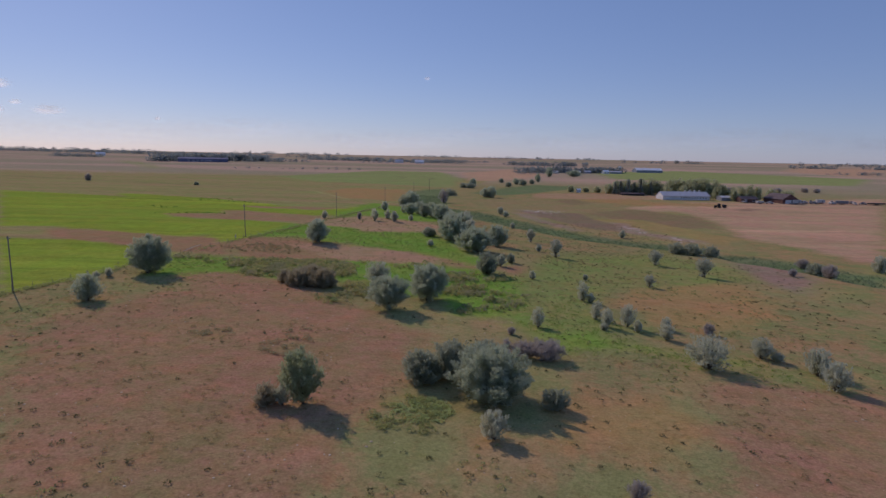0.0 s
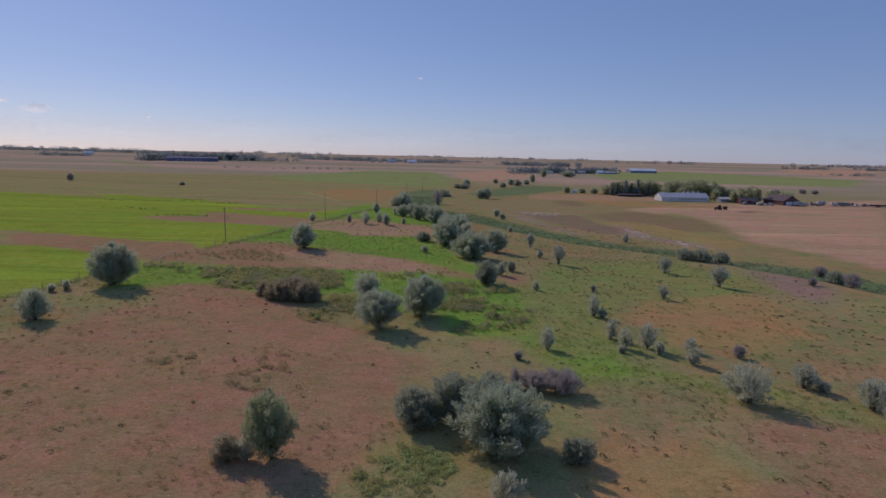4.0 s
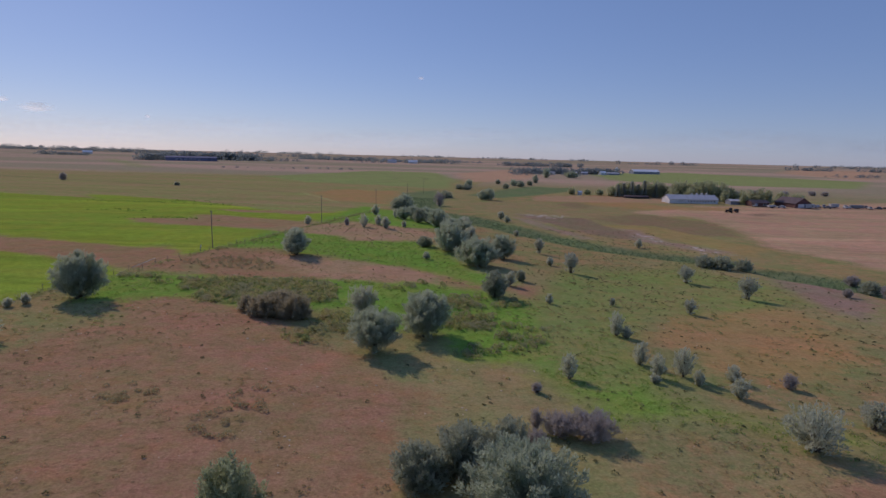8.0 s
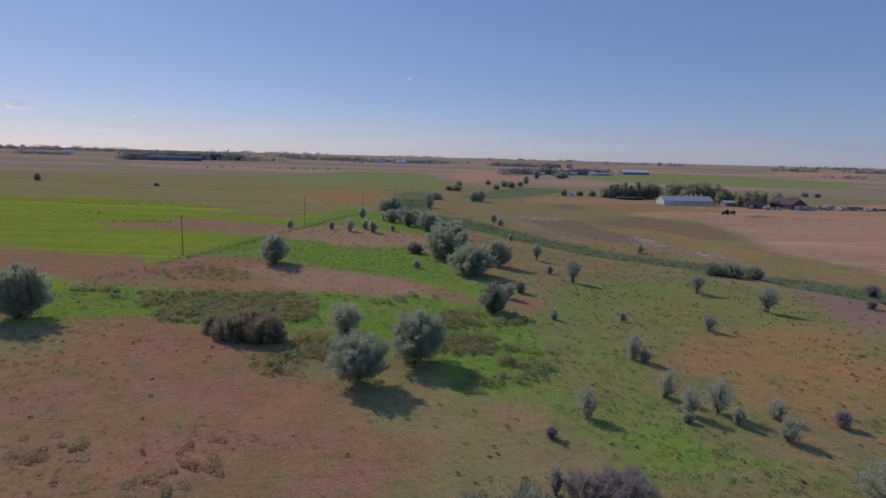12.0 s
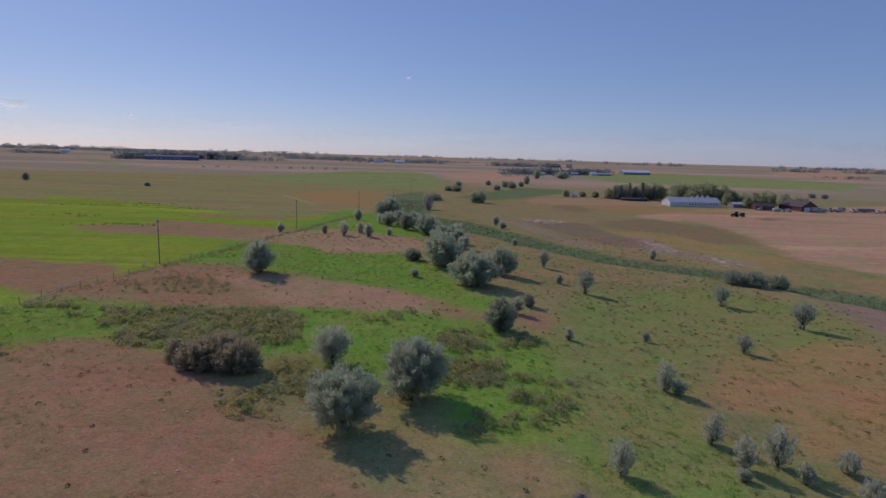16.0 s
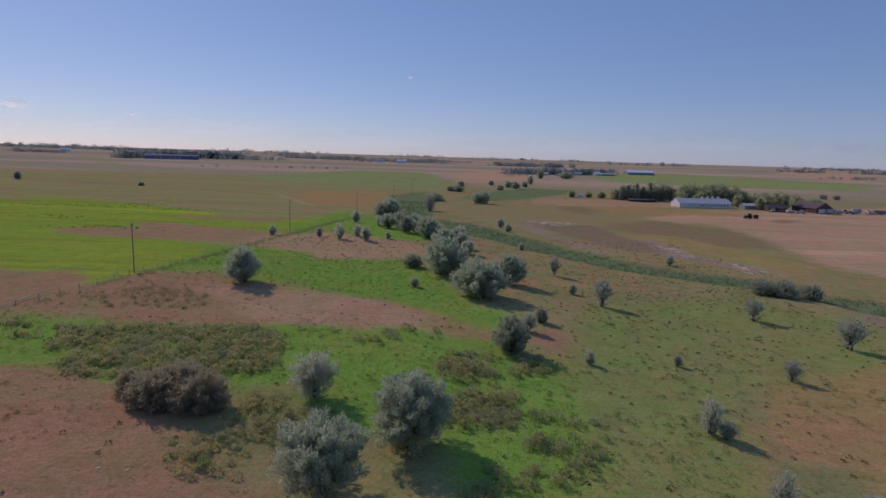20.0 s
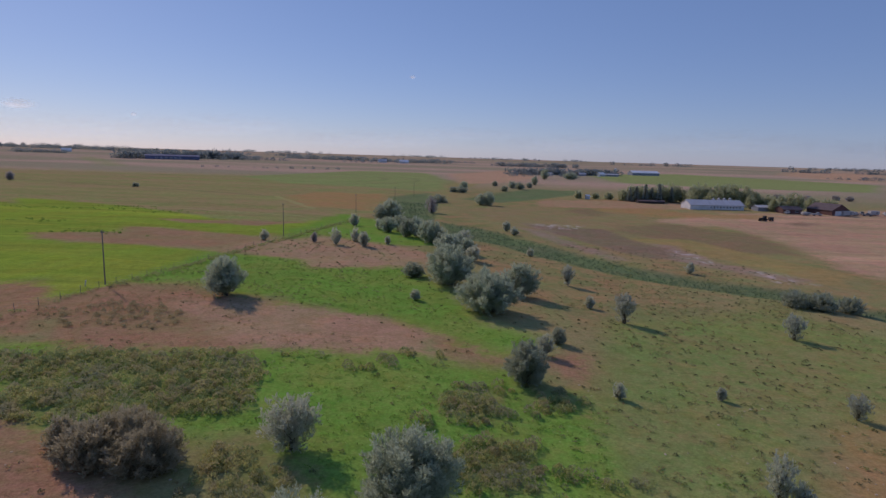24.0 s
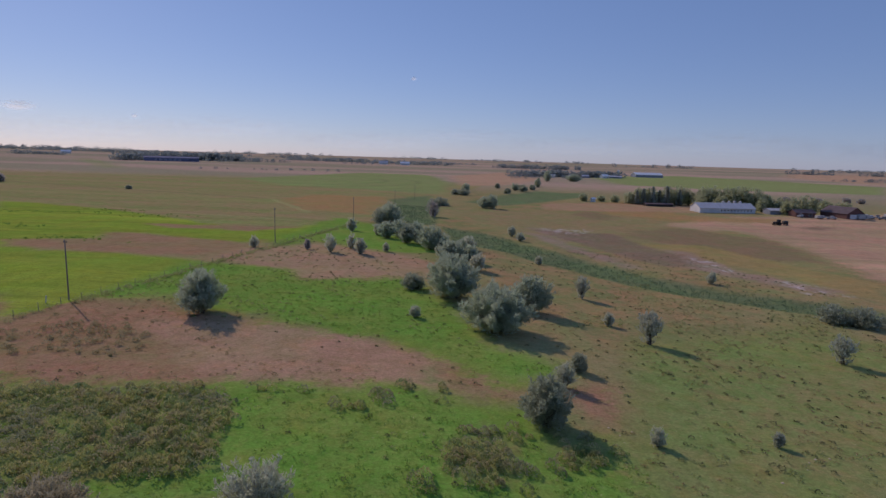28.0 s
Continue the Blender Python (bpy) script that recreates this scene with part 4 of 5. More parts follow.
gabled("shed", "low blue-grey machine shed among trees", "shed", 212, 421, 14, 7, 2.4, 3.4, 3, GREYWALL, GREYROOF)
gabled("shed", "small white hut alone by the creek trees", "shed", 114, 471, 2.4, 2.0, 2.2, 2.9, 20, WHITEPAINT, WHITEROOF)
gabled("shed", "long low dark shed before a row of spruces", "shed", 152, 454, 18, 5, 1.5, 2.0, 3, DARKSTEEL, REDROOF)
for _n in range(4):
    _silo = thing("grain_bin", 186 + 3.6 * _n, 436, ground_at(186 + 3.6 * _n, 436), "small pale metal grain bin behind the barn", "grain bin", "bins behind the barn")
    v, f = tube([(0, 0, -0.3), (0, 0, 5.2), (0, 0, 5.3)], [0.95, 0.95, 0.95], 16)
    part("wall", quick_mesh("wall", v, f, GREYROOF, True), GREYROOF, _silo)
    v, f = tube([(0, 0, 5.2), (0, 0, 6.0)], [1.1, 0.12], 16)
    part("roof", quick_mesh("roof", v, f, GREYROOF, True), GREYROOF, _silo)

for _x, _y, _h, _w in ((141, 463, 9, 6), (146, 464, 10, 6.5), (151, 461, 11.5, 6), (157, 465, 9, 6.5), (161, 462, 12, 6.5), (170, 463, 10, 6), (198, 458, 11, 6)):
    spruce(_x, _y, _h * 1.08, _w * 1.15)
KINDS["yard"] = ("tree", FARMLEAF, 0.04, 20, 2, 0.3, 1.15, "leafy yellow-green tree sheltering the farmyard", "tree")
for _x, _y, _h, _w in ((138, 468, 7, 8), (144, 468, 9.5, 11), (149, 472, 9, 9), (154, 470, 10, 12), (160, 469, 9, 9), (165, 468, 11, 12), (173, 470, 11, 12), (178, 467, 10, 10), (182, 455, 11, 12), (190, 458, 12.5, 13), (198, 448, 13, 13),
                       (206, 449, 13, 13), (213, 446, 12, 11), (187, 442, 8, 9), (177, 446, 7, 7), (219, 444, 9, 8), (224, 440, 8, 7), (209, 452, 11, 10), (194, 452, 11, 10), (186, 462, 11, 11), (170, 466, 9, 10),
                       (255, 442, 7, 10), (266, 440, 6, 10), (213, 415, 8, 6), (219, 417, 9.5, 6), (225, 417, 10.5, 7), (231, 418, 10.5, 7), (207, 430, 8, 6), (130, 474, 3.8, 5.5), (121, 476, 3.2, 4), (108, 474, 4.6, 5)):
    plant("yard", _x, _y, _h * 1.15, _w)


def wheel(parent, x, y, r, wide=0.25):
    v, f = tube([(x, y - wide / 2, r), (x, y - wide * 0.3, r), (x, y + wide * 0.3, r), (x, y + wide / 2, r)], [r * 0.8, r, r, r * 0.8], 14)
    tyre = part("wheel", quick_mesh("wheel", v, f, RUBBER, True), RUBBER, parent)
    v, f = tube([(x, y - wide * 0.53, r), (x, y + wide * 0.53, r)], [r * 0.55, r * 0.55], 12)
    part("rim", quick_mesh("rim", v, f, CERAMIC, True), CERAMIC, tyre)


def pickup(x, y, turn, paint, words):
    ob = thing("pickup", x, y, ground_at(x, y), words, "vehicle", "vehicles by the red barn", turn)
    part("body", box((5.2, 1.85, 0.75), (0, 0, 0.85), 0.12), paint, ob)
    cab = part("cab", box((1.9, 1.7, 0.75), (0.3, 0, 1.58), 0.22), paint, ob)
    part("window", box((1.94, 1.45, 0.42), (0.3, 0, 1.62), 0.05), DARKGLASS, cab)
    for wx in (-1.6, 1.65):
        for wy in (-0.85, 0.85):
            wheel(ob, wx, wy, 0.38)


def trailer(x, y, turn, paint, words, long=7.0, tall=2.4):
    ob = thing("trailer", x, y, ground_at(x, y), words, "trailer", "vehicles by the red barn", turn)
    part("body", box((long, 2.3, tall), (0, 0, 0.6 + tall / 2), 0.1), paint, ob)
    part("door", box((0.9, 0.06, tall * 0.7), (long * 0.2, -1.17, 0.7 + tall * 0.4)), CARGREY, ob)
    part("hitch", box((1.2, 0.12, 0.12), (-long / 2 - 0.5, 0, 0.55)), DARKSTEEL, ob)
    for wx in (-0.5, 0.5):
        for wy in (-1.05, 1.05):
            wheel(ob, wx, wy, 0.38)


trailer(250, 402, 10, CARWHITE, "white stock trailer parked by the red barn")
pickup(257, 406, 30, CARWHITE, "white pickup parked in the farmyard")
pickup(263, 403, -20, CARGREY, "grey pickup parked in the farmyard")
trailer(270, 407, 5, CARWHITE, "white travel trailer in a row of old vehicles", 6.0, 2.2)
pickup(277, 404, 15, CARWHITE, "white pickup in a row of old vehicles")
trailer(284, 405, -8, CARGREY, "grey trailer in a row of old vehicles", 8.0, 2.0)
pickup(292, 403, 70, CARWHITE, "white pickup in a row of old vehicles")
pickup(299, 405, 12, CARGREY, "grey pickup in a row of old vehicles")
trailer(308, 404, 2, DARKSTEEL, "dark flat trailer at the end of the yard", 12.0, 1.1)
for _x, _y, _t in ((254, 411, 80), (260, 409, 10), (266, 411, 60), (273, 412, 20), (281, 411, 75), (288, 410, 15), (295, 411, 40), (246, 408, 100)):
    pickup(_x, _y, _t, CARWHITE if _t % 20 else CARGREY, "old vehicle in the farmyard row")
trailer(223, 399, 8, CARWHITE, "white flat trailer before the red shed", 5.0, 1.3)
pickup(229, 398, -15, CARWHITE, "white pickup parked before the red barn")
pickup(215, 404, 40, CARWHITE, "white pickup beside the machine shed")

tractor = thing("tractor", 177.5, 364, ground_at(177.5, 364), "dark old tractor with a hitched baler on stubble", "tractor", turn=5)
part("bonnet", box((2.2, 0.9, 0.9), (-1.5, 0, 1.35), 0.12), DARKSTEEL, tractor)
_cab = part("cab", box((1.5, 1.4, 1.5), (0.3, 0, 2.1), 0.12), DARKSTEEL, tractor)
part("window", box((1.1, 1.46, 0.8), (0.3, 0, 2.3), 0.04), DARKGLASS, _cab)
for _wy in (-0.85, 0.85):
    wheel(tractor, 0.5, _wy, 0.85, 0.45)
    wheel(tractor, -2.1, _wy * 0.85, 0.5, 0.3)
baler = thing("baler", 181.4, 364.4, ground_at(181.4, 364.4), "dark hay baler hitched behind a tractor", "baler", turn=5)
part("body", box((2.4, 2.1, 1.7), (0, 0, 1.35), 0.3), DARKSTEEL, baler)
part("drawbar", box((1.6, 0.15, 0.15), (-1.8, 0, 0.7)), RUSTIRON, baler)
for _wy in (-1.1, 1.1):
    wheel(baler, 0.3, _wy, 0.55, 0.3)

# ---- farms and groves far off ----
gabled("barn", "very long white-roofed livestock barn far off", "barn", 424, 1188, 58, 18, 5.5, 9.5, 12, GREYWALL, WHITEROOF, sink=0.5)
gabled("house", "white farmhouse far off among trees", "house", 302, 1060, 11, 9, 3.6, 6.4, 20, WHITEPAINT, WHITEROOF, [(-3, 1, 1.4, 1.4, DARKGLASS), (3, 1, 1.4, 1.4, DARKGLASS)])
gabled("shed", "grey farm shed far off among trees", "shed", 268, 1056, 12, 8, 3, 5, 5, GREYWALL, GREYROOF)
gabled("shed", "grey farm shed far off among trees", "shed", 246, 1050, 15, 8, 3, 4.6, 5, GREYWALL, GREYROOF)
gabled("shed", "grey farm shed far off among trees", "shed", 325, 1075, 22, 9, 3, 4.6, 5, GREYWALL, GREYROOF)
gabled("shed", "pale farm shed far off among trees", "shed", 205, 1030, 10, 8, 3, 4.6, 5, WHITEPAINT, GREYROOF)
_silo = thing("silo", 356, 1150, ground_at(356, 1150), "tall white concrete silo far off", "silo")
v, f = tube([(0, 0, -0.5), (0, 0, 11), (0, 0, 11.1)], [2.6, 2.6, 2.6], 16)
part("wall", quick_mesh("wall", v, f, WHITEPAINT, True), WHITEPAINT, _silo)
v, f = tube([(0, 0, 11), (0, 0, 12.2), (0, 0, 12.8)], [2.7, 1.8, 0.2], 16)
part("dome", quick_mesh("dome", v, f, GREYROOF, True), GREYROOF, _silo)
gabled("barn", "long dark blue livestock barn far off", "barn", -536, 1325, 104, 22, 7.0, 10.0, 22, DARKBLUE, DARKBLUE, [(-30 + 9 * n, 1.5, 5, 3, GREYWALL) for n in range(6)])
gabled("house", "white house far off on the plain", "house", -1060, 1830, 26, 12, 6, 10, 30, WHITEPAINT, WHITEROOF)
gabled("house", "white house far off among trees", "house", -120, 1700, 24, 12, 5, 9, 10, WHITEPAINT, GREYROOF)
gabled("house", "pale house far off among trees", "house", -60, 1690, 26, 12, 5, 9, 5, WHITEPAINT, WHITEROOF)


def grove(x0, y0, x1, y1, count, h, spread, words, seed, gap=0.25):
    """A far line of trees, told apart by nobody: one mesh of uneven crowns."""
    rng = np.random.default_rng(seed)
    pieces = []
    for n in range(count):
        u = (n + rng.uniform(-0.4, 0.4)) / count
        if ripple(u * 40 + seed, seed, 4.0) < gap:
            continue
        x, y = x0 + (x1 - x0) * u + rng.normal() * spread, y0 + (y1 - y0) * u + rng.normal() * spread
        hh = h * rng.uniform(0.3, 0.75)
        w = hh * rng.uniform(1.2, 2.2)
        z = ground_at(x, y)
        k = 60
        d = unit(rng.normal(size=(k, 3)))
        p = np.array((x, y, z + hh * 0.5)) + d * np.array((w / 2, w / 2, hh * 0.48)) * rng.uniform(0.5, 1.0, (k, 1))
        p[:, 2] = np.maximum(p[:, 2], z)
        pieces.append(leaves(rng, p, d + rng.normal(scale=0.5, size=(k, 3)), hh * 0.3, hh * 0.22))
    v, f = merged(pieces)
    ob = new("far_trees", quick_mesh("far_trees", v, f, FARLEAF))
    return tagged(ob, words, "trees", kind="stuff")


grove(-640, 1390, -440, 1530, 120, 24, 9, "dark line of trees behind a long barn", 1, 0.1)
grove(-640, 1300, -600, 1330, 16, 22, 8, "dark trees at the end of a long barn", 2, 0.0)
grove(-470, 1420, -330, 1560, 26, 14, 10, "dark trees far off on the plain", 3)
grove(-1050, 1590, -920, 1600, 34, 14, 8, "dark grove far off on the plain", 4, 0.1)
grove(-1900, 2400, -300, 2300, 330, 17, 25, "broken line of dark trees near the horizon", 5, 0.2)
grove(-420, 1900, 60, 1800, 150, 16, 18, "trees round houses far off on the plain", 6, 0.15)
grove(-200, 1600, 160, 2000, 50, 11, 20, "scattered dark trees far off on the plain", 7, 0.45)
grove(-2600, 3300, -600, 3400, 160, 20, 40, "broken line of dark trees on the horizon", 8)
grove(150, 1030, 340, 1105, 110, 15, 7, "row of dark trees round a far farmstead", 9, 0.0)
grove(130, 940, 260, 1000, 16, 9, 9, "scattered trees before a far farmstead", 10, 0.3)
grove(200, 1700, 420, 1700, 70, 16, 12, "dark grove far off on a slope", 11, 0.1)
grove(700, 2600, 2600, 2300, 150, 19, 35, "broken line of dark trees on the horizon", 12, 0.5)
grove(1150, 1900, 1700, 1800, 120, 15, 15, "dark trees round a far farm", 13, 0.3)
grove(-120, 3400, 900, 3300, 90, 18, 40, "broken line of dark trees on the horizon", 14, 0.55)
grove(-330, 930, -110, 990, 22, 5, 5, "low bushes along a far field edge", 17, 0.45)
grove(840, 1240, 940, 1230, 14, 9, 7, "dark trees round a far farm", 18, 0.1)


# ---- clouds ----
def cloud(az, el, w, h, label="small thin white cloud low over the plain", mat=None):
    """A sheet of vapour far off, bowed a little, that faces the plain."""
    far = 4400.0 if mat is None else 4550.0
    ob = thing("cloud", math.sin(math.radians(az)) * far, math.cos(math.radians(az)) * far, 25 + math.tan(math.radians(el)) * far,
               label, "cloud", "clouds", turn=-az, kind="structure")
    u, v = [a.ravel() for a in np.meshgrid(np.linspace(-0.5, 0.5, 25), np.linspace(-0.5, 0.5, 9))]
    verts = np.stack([u * w, (u * u + v * v) * h * 0.6, v * h + 0.12 * h * np.sin(u * 9 + az)], 1)
    first = (np.arange(8)[:, None] * 25 + np.arange(24)[None]).ravel()
    part("vapour", quick_mesh("vapour", verts, np.stack([first, first + 1, first + 26, first + 25], 1), mat or CLOUD, True), mat or CLOUD, ob)


for _az, _el, _w, _h in ((-36.6, 4.95, 210, 80), (-33.5, 3.1, 290, 80), (-35.6, 3.6, 110, 42), (-36.9, 3.0, 150, 60), (-1.4, 7.3, 70, 36), (-25.6, 2.8, 60, 30)):
    cloud(_az, _el, _w, _h)
# wide overlapping sheets: cloud streaks that also stand for low haze
for _az, _el, _w, _h in ((-44, 1.9, 2600, 260), (-30, 1.5, 2400, 210), (-19, 2.2, 1900, 200), (-6, 1.4, 2300, 180), (4, 2.3, 1300, 120), (14, 1.5, 2300, 170), (27, 2.0, 1900, 190), (41, 1.5, 2600, 200)):
    cloud(_az, _el, _w, _h, "faint veil of pale cloud and haze along the horizon", VEIL)


# ---- grass, weeds and stones ----
def scatter(rng, n, x0, x1, y0, y1):
    return rng.uniform(x0, x1, n), rng.uniform(y0, y1, n)


def upward(mesh, verts, out=0.0):
    """Turns the normals of low leaves mostly to the sky, or out of their clump, as a sward takes the light."""
    quad = np.asarray(verts).reshape(-1, 4, 3)
    own = unit(np.cross(quad[:, 1] - quad[:, 0], quad[:, 3] - quad[:, 0]))
    own[own[:, 2] < 0] *= -1
    normal = np.repeat(unit(own * (1.0 if np.isscalar(out) else 0.5) + (0, 0, 1.2 if np.isscalar(out) else 0.5) + out), 4, 0).astype(np.float32)
    mesh.attributes.new("custom_normal", "FLOAT_VECTOR", "POINT").data.foreach_set("vector", normal.ravel())
    mesh.update()
    return mesh


def tufts(name, label, rng, x, y, blades, tall, wide, mat, slim=0.14, flat=0.6):
    """Tufts of pointed blades that stand at x, y, as one mesh."""
    z = rise(x, y)
    n = len(x)
    size = rng.uniform(0.55, 1.4, n)
    base = np.repeat(np.stack([x, y, z - 0.02], 1), blades, 0)
    s = np.repeat(size, blades)
    a = rng.uniform(0, 2 * math.pi, n * blades)
    r = rng.random(n * blades) * wide * s
    at = base + np.stack([np.cos(a) * r, np.sin(a) * r, rng.uniform(0, 0.35, n * blades) * tall * s], 1)
    along = np.stack([np.cos(a) * flat * rng.random(n * blades), np.sin(a) * flat * rng.random(n * blades), np.ones(n * blades)], 1)
    along += rng.normal(scale=0.25, size=along.shape)
    v, f = leaves(rng, at, along, 1.0, slim)
    # each leaf takes the size of its tuft
    v = v.reshape(-1, 4, 3)
    v = at[:, None] + (v - at[:, None]) * (s * tall)[:, None, None]
    return tagged(new(name, upward(quick_mesh(name, v.reshape(-1, 3), f, mat), v)), label, "grass" if "grass" in name else "weeds", kind="stuff")


def clumps(name, label, rng, x, y, count, wide, tall, leaf, mat, slim=0.5, shell=0.55):
    """Low domed clumps of short leaves at x, y, as one mesh; a high shell keeps the leaves to the outside of the dome."""
    n, z = len(x), rise(x, y)
    size = np.repeat(rng.uniform(0.6, 1.4, n), count)
    d = unit(rng.normal(size=(n * count, 3)))
    d[:, 2] = np.abs(d[:, 2])
    at = np.repeat(np.stack([x, y, z], 1), count, 0) + d * np.array((wide, wide, tall)) * (size * rng.uniform(shell, 1.0, n * count))[:, None]
    v, f = leaves(rng, at, d + (0, 0, 0.5) + rng.normal(scale=0.5, size=d.shape), leaf, leaf * slim)
    return tagged(new(name, upward(quick_mesh(name, v, f, mat), v, d * (1.6 if shell > 0.6 else 0.0))), label, "grass" if "grass" in name else "weeds", kind="stuff")


_rng = np.random.default_rng(21)
x, y = scatter(_rng, 9500, -75, 80, 28, 200)
keep = (ripple(x, y, 7) * 0.7 + ripple(x, y, 23) * 0.5 > 0.62) & (west_of_fence(x, y) < 0) & (cover("lush", x, y) < 0.5)
clumps("dry_grass", "tufts of dry brown grass on the pasture", _rng, x[keep], y[keep], 20, 0.24, 0.15, 0.12, TUFT, 0.6)
x, y = scatter(_rng, 5600, -70, 80, 28, 230)
keep = (ripple(x + 9, y, 8) * 0.7 + ripple(x, y + 5, 30) * 0.5 - 0.42 * cover("bare", x, y) > 0.64) & (west_of_fence(x, y) < 0)
clumps("pasture_weeds", "small dark green weeds scattered over the pasture", _rng, x[keep], y[keep], 30, 0.32, 0.24, 0.14, WEED, 0.6)
x, y = scatter(_rng, 4600, -75, 95, 32, 260)
keep = (west_of_fence(x, y) < 0) & (_rng.random(len(x)) < (0.35 + 0.65 * ripple(x, y, 14)) * (1 - 0.88 * cover("bare", x, y)) * (1 - 0.7 * cover("lush", x, y)) * (1 - 0.55 * cover("rust", x, y))) & (cover("reed", x, y) < 0.3)
clumps("hummocks_of_grass", "dark grass hummocks dotted over the pasture", _rng, x[keep], y[keep], 26, 0.26, 0.20, 0.14, HUMMOCK, 0.7)
x, y = scatter(_rng, 15000, -65, 60, 60, 215)
keep = (cover("lush", x, y) + 0.5 * (ripple(x, y, 5) - 0.5) > 0.55) & (west_of_fence(x, y) < 0)
clumps("green_grass", "tufts of lush green grass on the wet meadow", _rng, x[keep], y[keep], 10, 0.3, 0.13, 0.18, TUFTGREEN)


def weed_material():
    """Knee-high weeds of many tones: each clump keeps to its own green, olive or brown."""
    m = Nodes("mixed_weed_leaves", 0.85, 0.06)
    tone = m.noise(0.62, 2, 0.5)
    other = m.noise(0.21, 3, 0.6)
    c = m.mix(m.span(tone, 0.40, 0.50), (0.262, 0.345, 0.146), (0.56, 0.535, 0.205))
    c = m.mix(m.span(tone, 0.50, 0.60), c, (0.495, 0.430, 0.240))
    c = m.mix(m.span(other, 0.46, 0.62, 0.0, 0.75), c, (0.385, 0.382, 0.265))
    c = m.mix(m.math("MULTIPLY", m.island(), 0.3), c, (0.19, 0.19, 0.105))
    passing = m.tree.nodes.new("ShaderNodeBsdfTranslucent")
    m.link(c, passing.inputs[0])
    both = m.tree.nodes.new("ShaderNodeMixShader")
    both.inputs[0].default_value = 0.5
    m.done(c)
    m.link(m.bsdf.outputs[0], both.inputs[1])
    m.link(passing.outputs[0], both.inputs[2])
    m.link(both.outputs[0], m.tree.nodes["Material Output"].inputs[0])
    return m.mat


WEEDMIX = weed_material()
gx, gy = [a.ravel() for a in np.meshgrid(np.arange(-66, 30, 0.95), np.arange(70, 166, 1.05))]
x, y = gx + _rng.normal(scale=0.28, size=gx.shape), gy + _rng.normal(scale=0.3, size=gy.shape)
_in = cover("weeds", x, y) + 0.32 * (ripple(x, y, 3.0) - 0.5) + 0.15 * (ripple(x, y, 8.0) - 0.5)
keep = ((_in > 0.51) & (ripple(x + 40, y, 1.6) > 0.26)) | ((cover("scrub", x, y) > 0.45) & (ripple(x + 70, y, 2.2) > 0.66))
x, y = x[keep], y[keep]
_high = ripple(x + 3, y, 6.0) > 0.5
clumps("weeds", "dense patch of knee-high green and brown weeds on the meadow", _rng, x[_high], y[_high], 130, 0.60, 0.78, 0.21, WEEDMIX, 0.5, 0.8)
clumps("weeds", "low uneven weeds in tufts over the wet meadow", _rng, x[~_high], y[~_high], 100, 0.55, 0.58, 0.2, WEEDMIX, 0.5, 0.8)


def weed_patch(x, y, rx, ry, n, tall, mat, label, edge=0.35):
    px, py = scatter(_rng, n, x - rx, x + rx, y - ry, y + ry)
    inside = ((px - x) / rx) ** 2 + ((py - y) / ry) ** 2 + edge * 2 * (ripple(px, py, 3.5) - 0.5) < 0.9
    px, py = px[inside], py[inside]
    clumps("weeds", label, _rng, px, py, 60, 0.45, tall * 0.8, 0.18, mat)


weed_patch(-14, 110, 5, 4, 70, 0.7, WEEDMIX, "green weeds round a willow")
weed_patch(-16, 104, 6, 4, 60, 0.6, WEEDMIX, "dry weeds round a willow")
weed_patch(-1.8, 57.5, 4.5, 5.5, 75, 0.42, WEED, "low green weeds in front of a willow")
weed_patch(-0.6, 58.5, 3.8, 3.6, 120, 0.22, FRESH, "fresh green weeds in front of a willow")
weed_patch(-46, 154, 11, 7, 150, 0.6, WEEDDRY, "dry brown weeds on the rise")
weed_patch(-20, 78, 4, 7, 40, 0.45, WEEDDRY, "scattered low weeds on dry ground")
weed_patch(-32, 82, 4, 4, 26, 0.35, WEEDDRY, "scattered low weeds on dry ground")
weed_patch(15, 110, 4, 6, 36, 0.6, WEEDMIX, "brown weed clumps on the green meadow")
weed_patch(15.0, 107.8, 3.0, 2.6, 44, 1.0, WEEDMIX, "clumps of tall brown weeds on the green meadow")
weed_patch(10.1, 103.2, 0.9, 0.8, 9, 1.0, WEEDMIX, "small clump of brown weeds on the meadow")
weed_patch(11.9, 102.1, 0.9, 0.9, 10, 1.2, WEEDMIX, "small clump of brown weeds on the meadow")
weed_patch(17.3, 113.0, 2.0, 1.2, 14, 0.8, WEEDMIX, "small clump of brown weeds on the meadow")
weed_patch(5.4, 99.7, 2.2, 1.6, 26, 0.7, WEEDMIX, "low weeds at the edge of a willow shade")
x, y = scatter(_rng, 26000, -15, 125, 100, 400)
keep = cover("reed", x, y) > 0.5
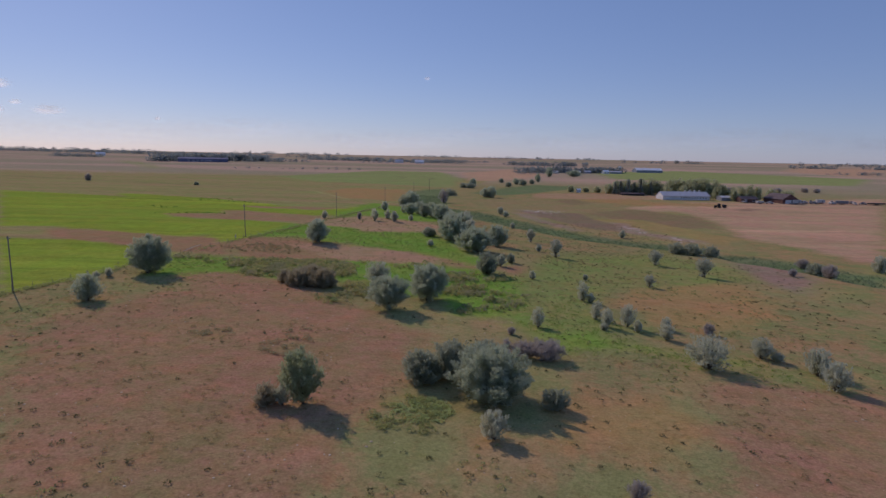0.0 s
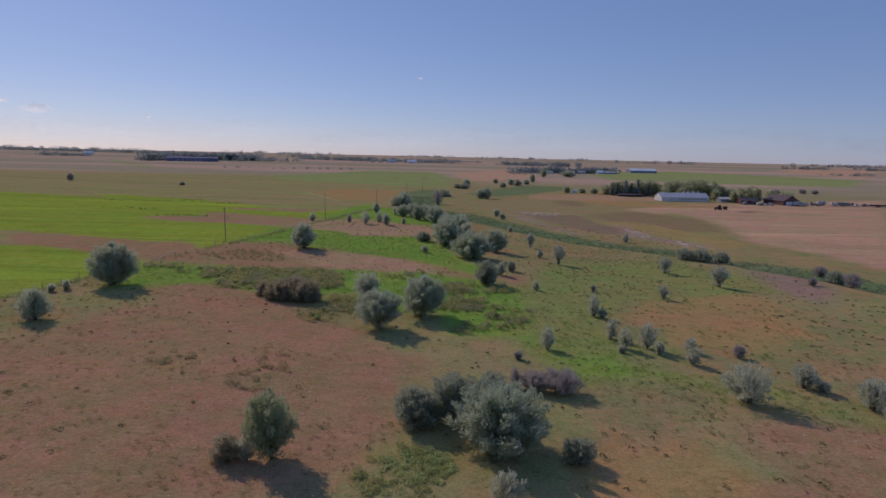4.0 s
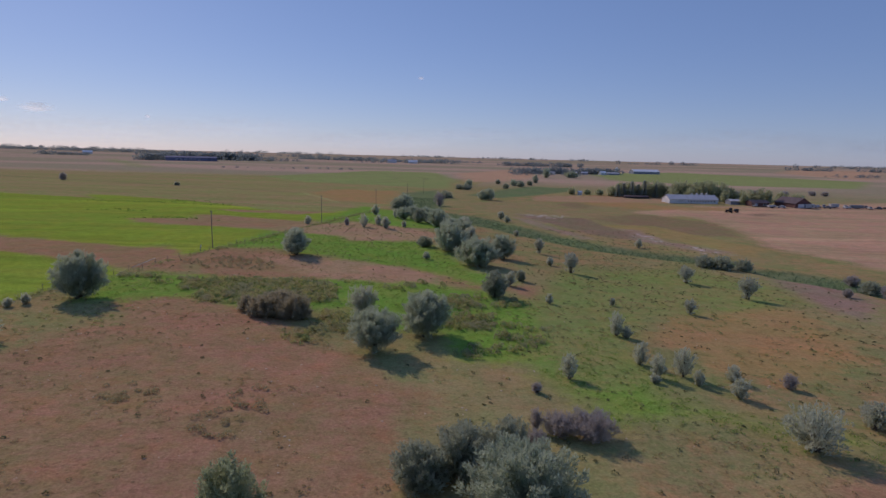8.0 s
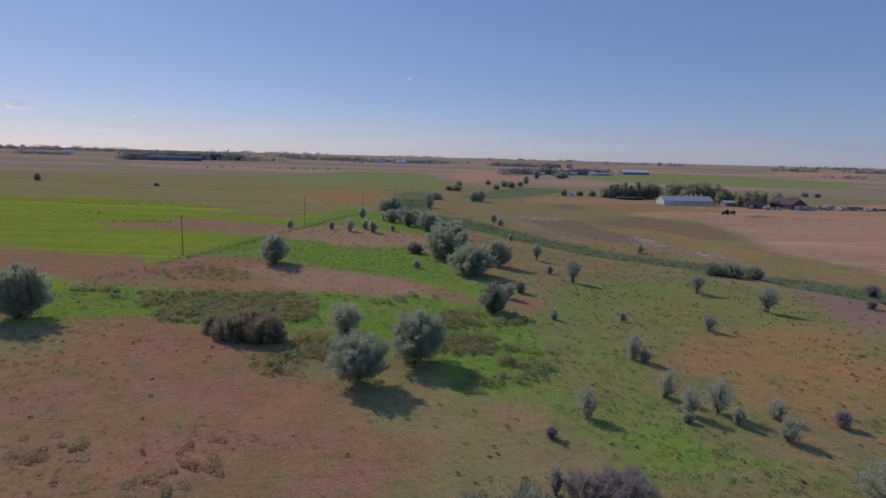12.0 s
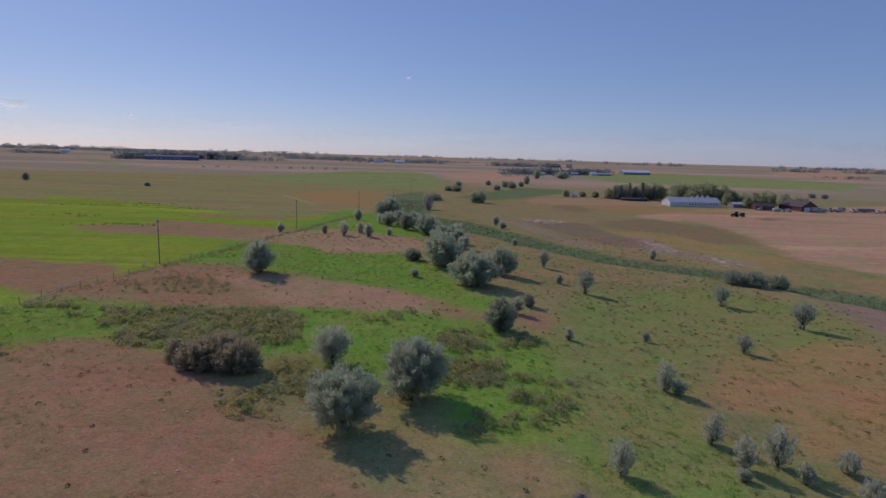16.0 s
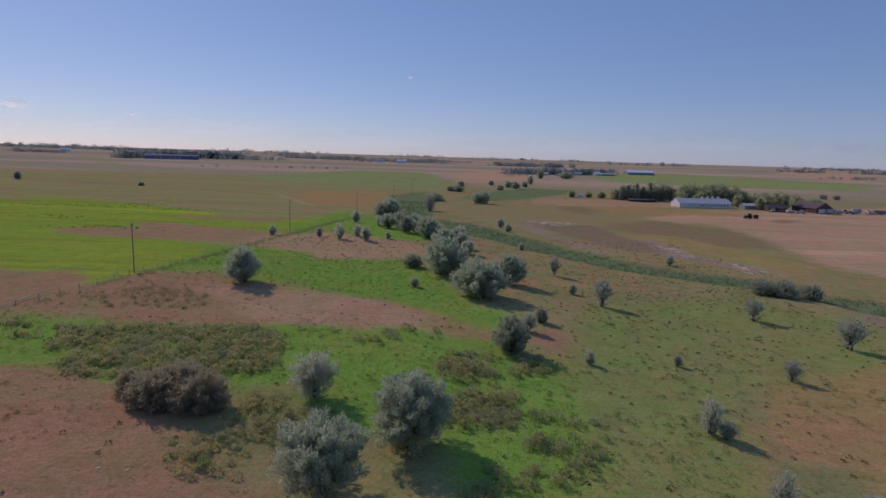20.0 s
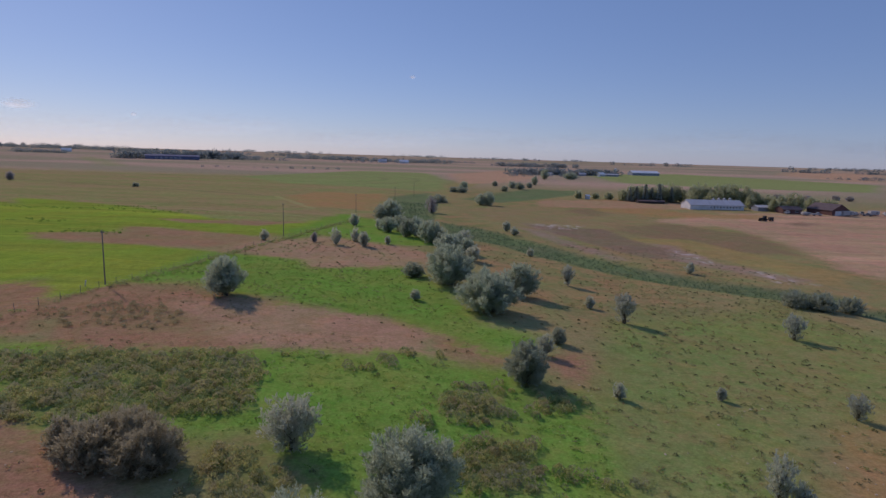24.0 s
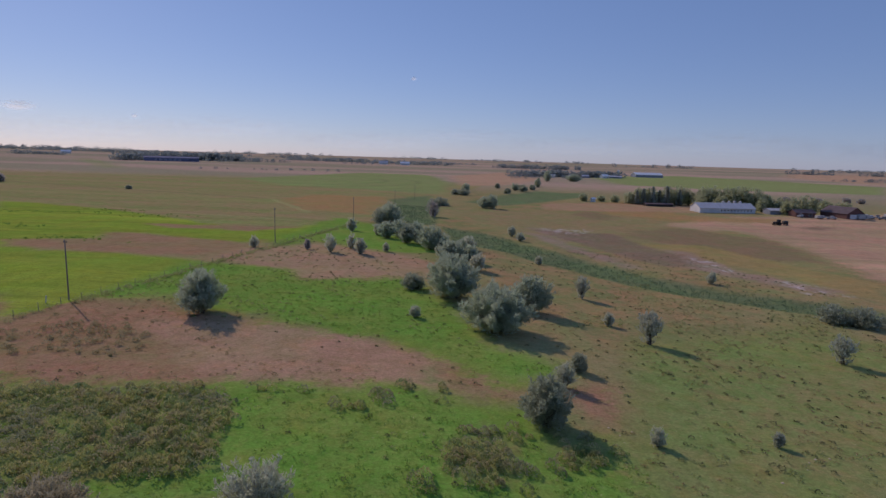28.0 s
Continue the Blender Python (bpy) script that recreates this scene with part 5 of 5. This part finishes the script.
tufts("reeds", "dark green reeds that fill the creek bed", _rng, x[keep], y[keep], 7, 0.5, 0.5, REEDLEAF, 0.16, 0.5)
_u = np.concatenate([_rng.random(180), 0.20 * _rng.random(150) ** 1.5 - 0.02, 0.36 + 0.64 * _rng.random(330)])
x, y = FENCE_A.x + (FENCE_B.x - FENCE_A.x) * _u * 1.02 + _rng.normal(scale=0.7, size=660), FENCE_A.y + (FENCE_B.y - FENCE_A.y) * _u * 1.02
clumps("fence_weeds", "dark weeds growing along the fence line", _rng, x, y, 30, 0.42, 0.42, 0.2, WEED)

# rows of rank weeds left between the strips of the field
_rows = []
for _ax, _ay, _bx, _by, _n in (
    (-156, 295, -115, 299, 60),
    (-134, 310, -114, 310, 26),
    (-103, 288, -96, 299, 20),
    (-127, 255, -120, 259, 20),
    (-107, 233, -98, 232, 12),
    (-100, 237, -86, 234, 30),
):
    _u = _rng.random(_n)[:, None]
    _rows.append(np.array((_ax, _ay)) * (1 - _u) + np.array((_bx, _by)) * _u + _rng.normal(scale=(6.0, 1.6), size=(_n, 2)))
_rows = np.concatenate(_rows)
clumps("field_weeds", "dark green weeds left in rows between field strips", _rng, _rows[:, 0], _rows[:, 1], 24, 0.42, 0.28, 0.26, TUFTGREEN)

x, y = scatter(_rng, 1500, -62, 60, 30, 135)
keep = (ripple(x, y, 9) > 0.45) & (cover("lush", x, y) < 0.4)
x, y = x[keep], y[keep]
_bm = bmesh.new()
bmesh.ops.create_icosphere(_bm, subdivisions=1, radius=1)
_sv = np.array([vert.co[:] for vert in _bm.verts])
_sf = np.array([[vert.index for vert in face.verts] for face in _bm.faces])
_bm.free()
_size = 0.04 + 0.09 * _rng.random(len(x)) ** 2.5
_stones = [(_sv * (s * _rng.uniform(0.7, 1.3, 3)) * (1.2, 1.2, 0.4) + (a, b, c + s * 0.15), _sf) for a, b, c, s in zip(x, y, rise(x, y), _size)]
v, f = merged(_stones)
tagged(new("stones", quick_mesh("stones", v, f, STONE)), "small pale stones on the dry pasture", "stones", kind="stuff")
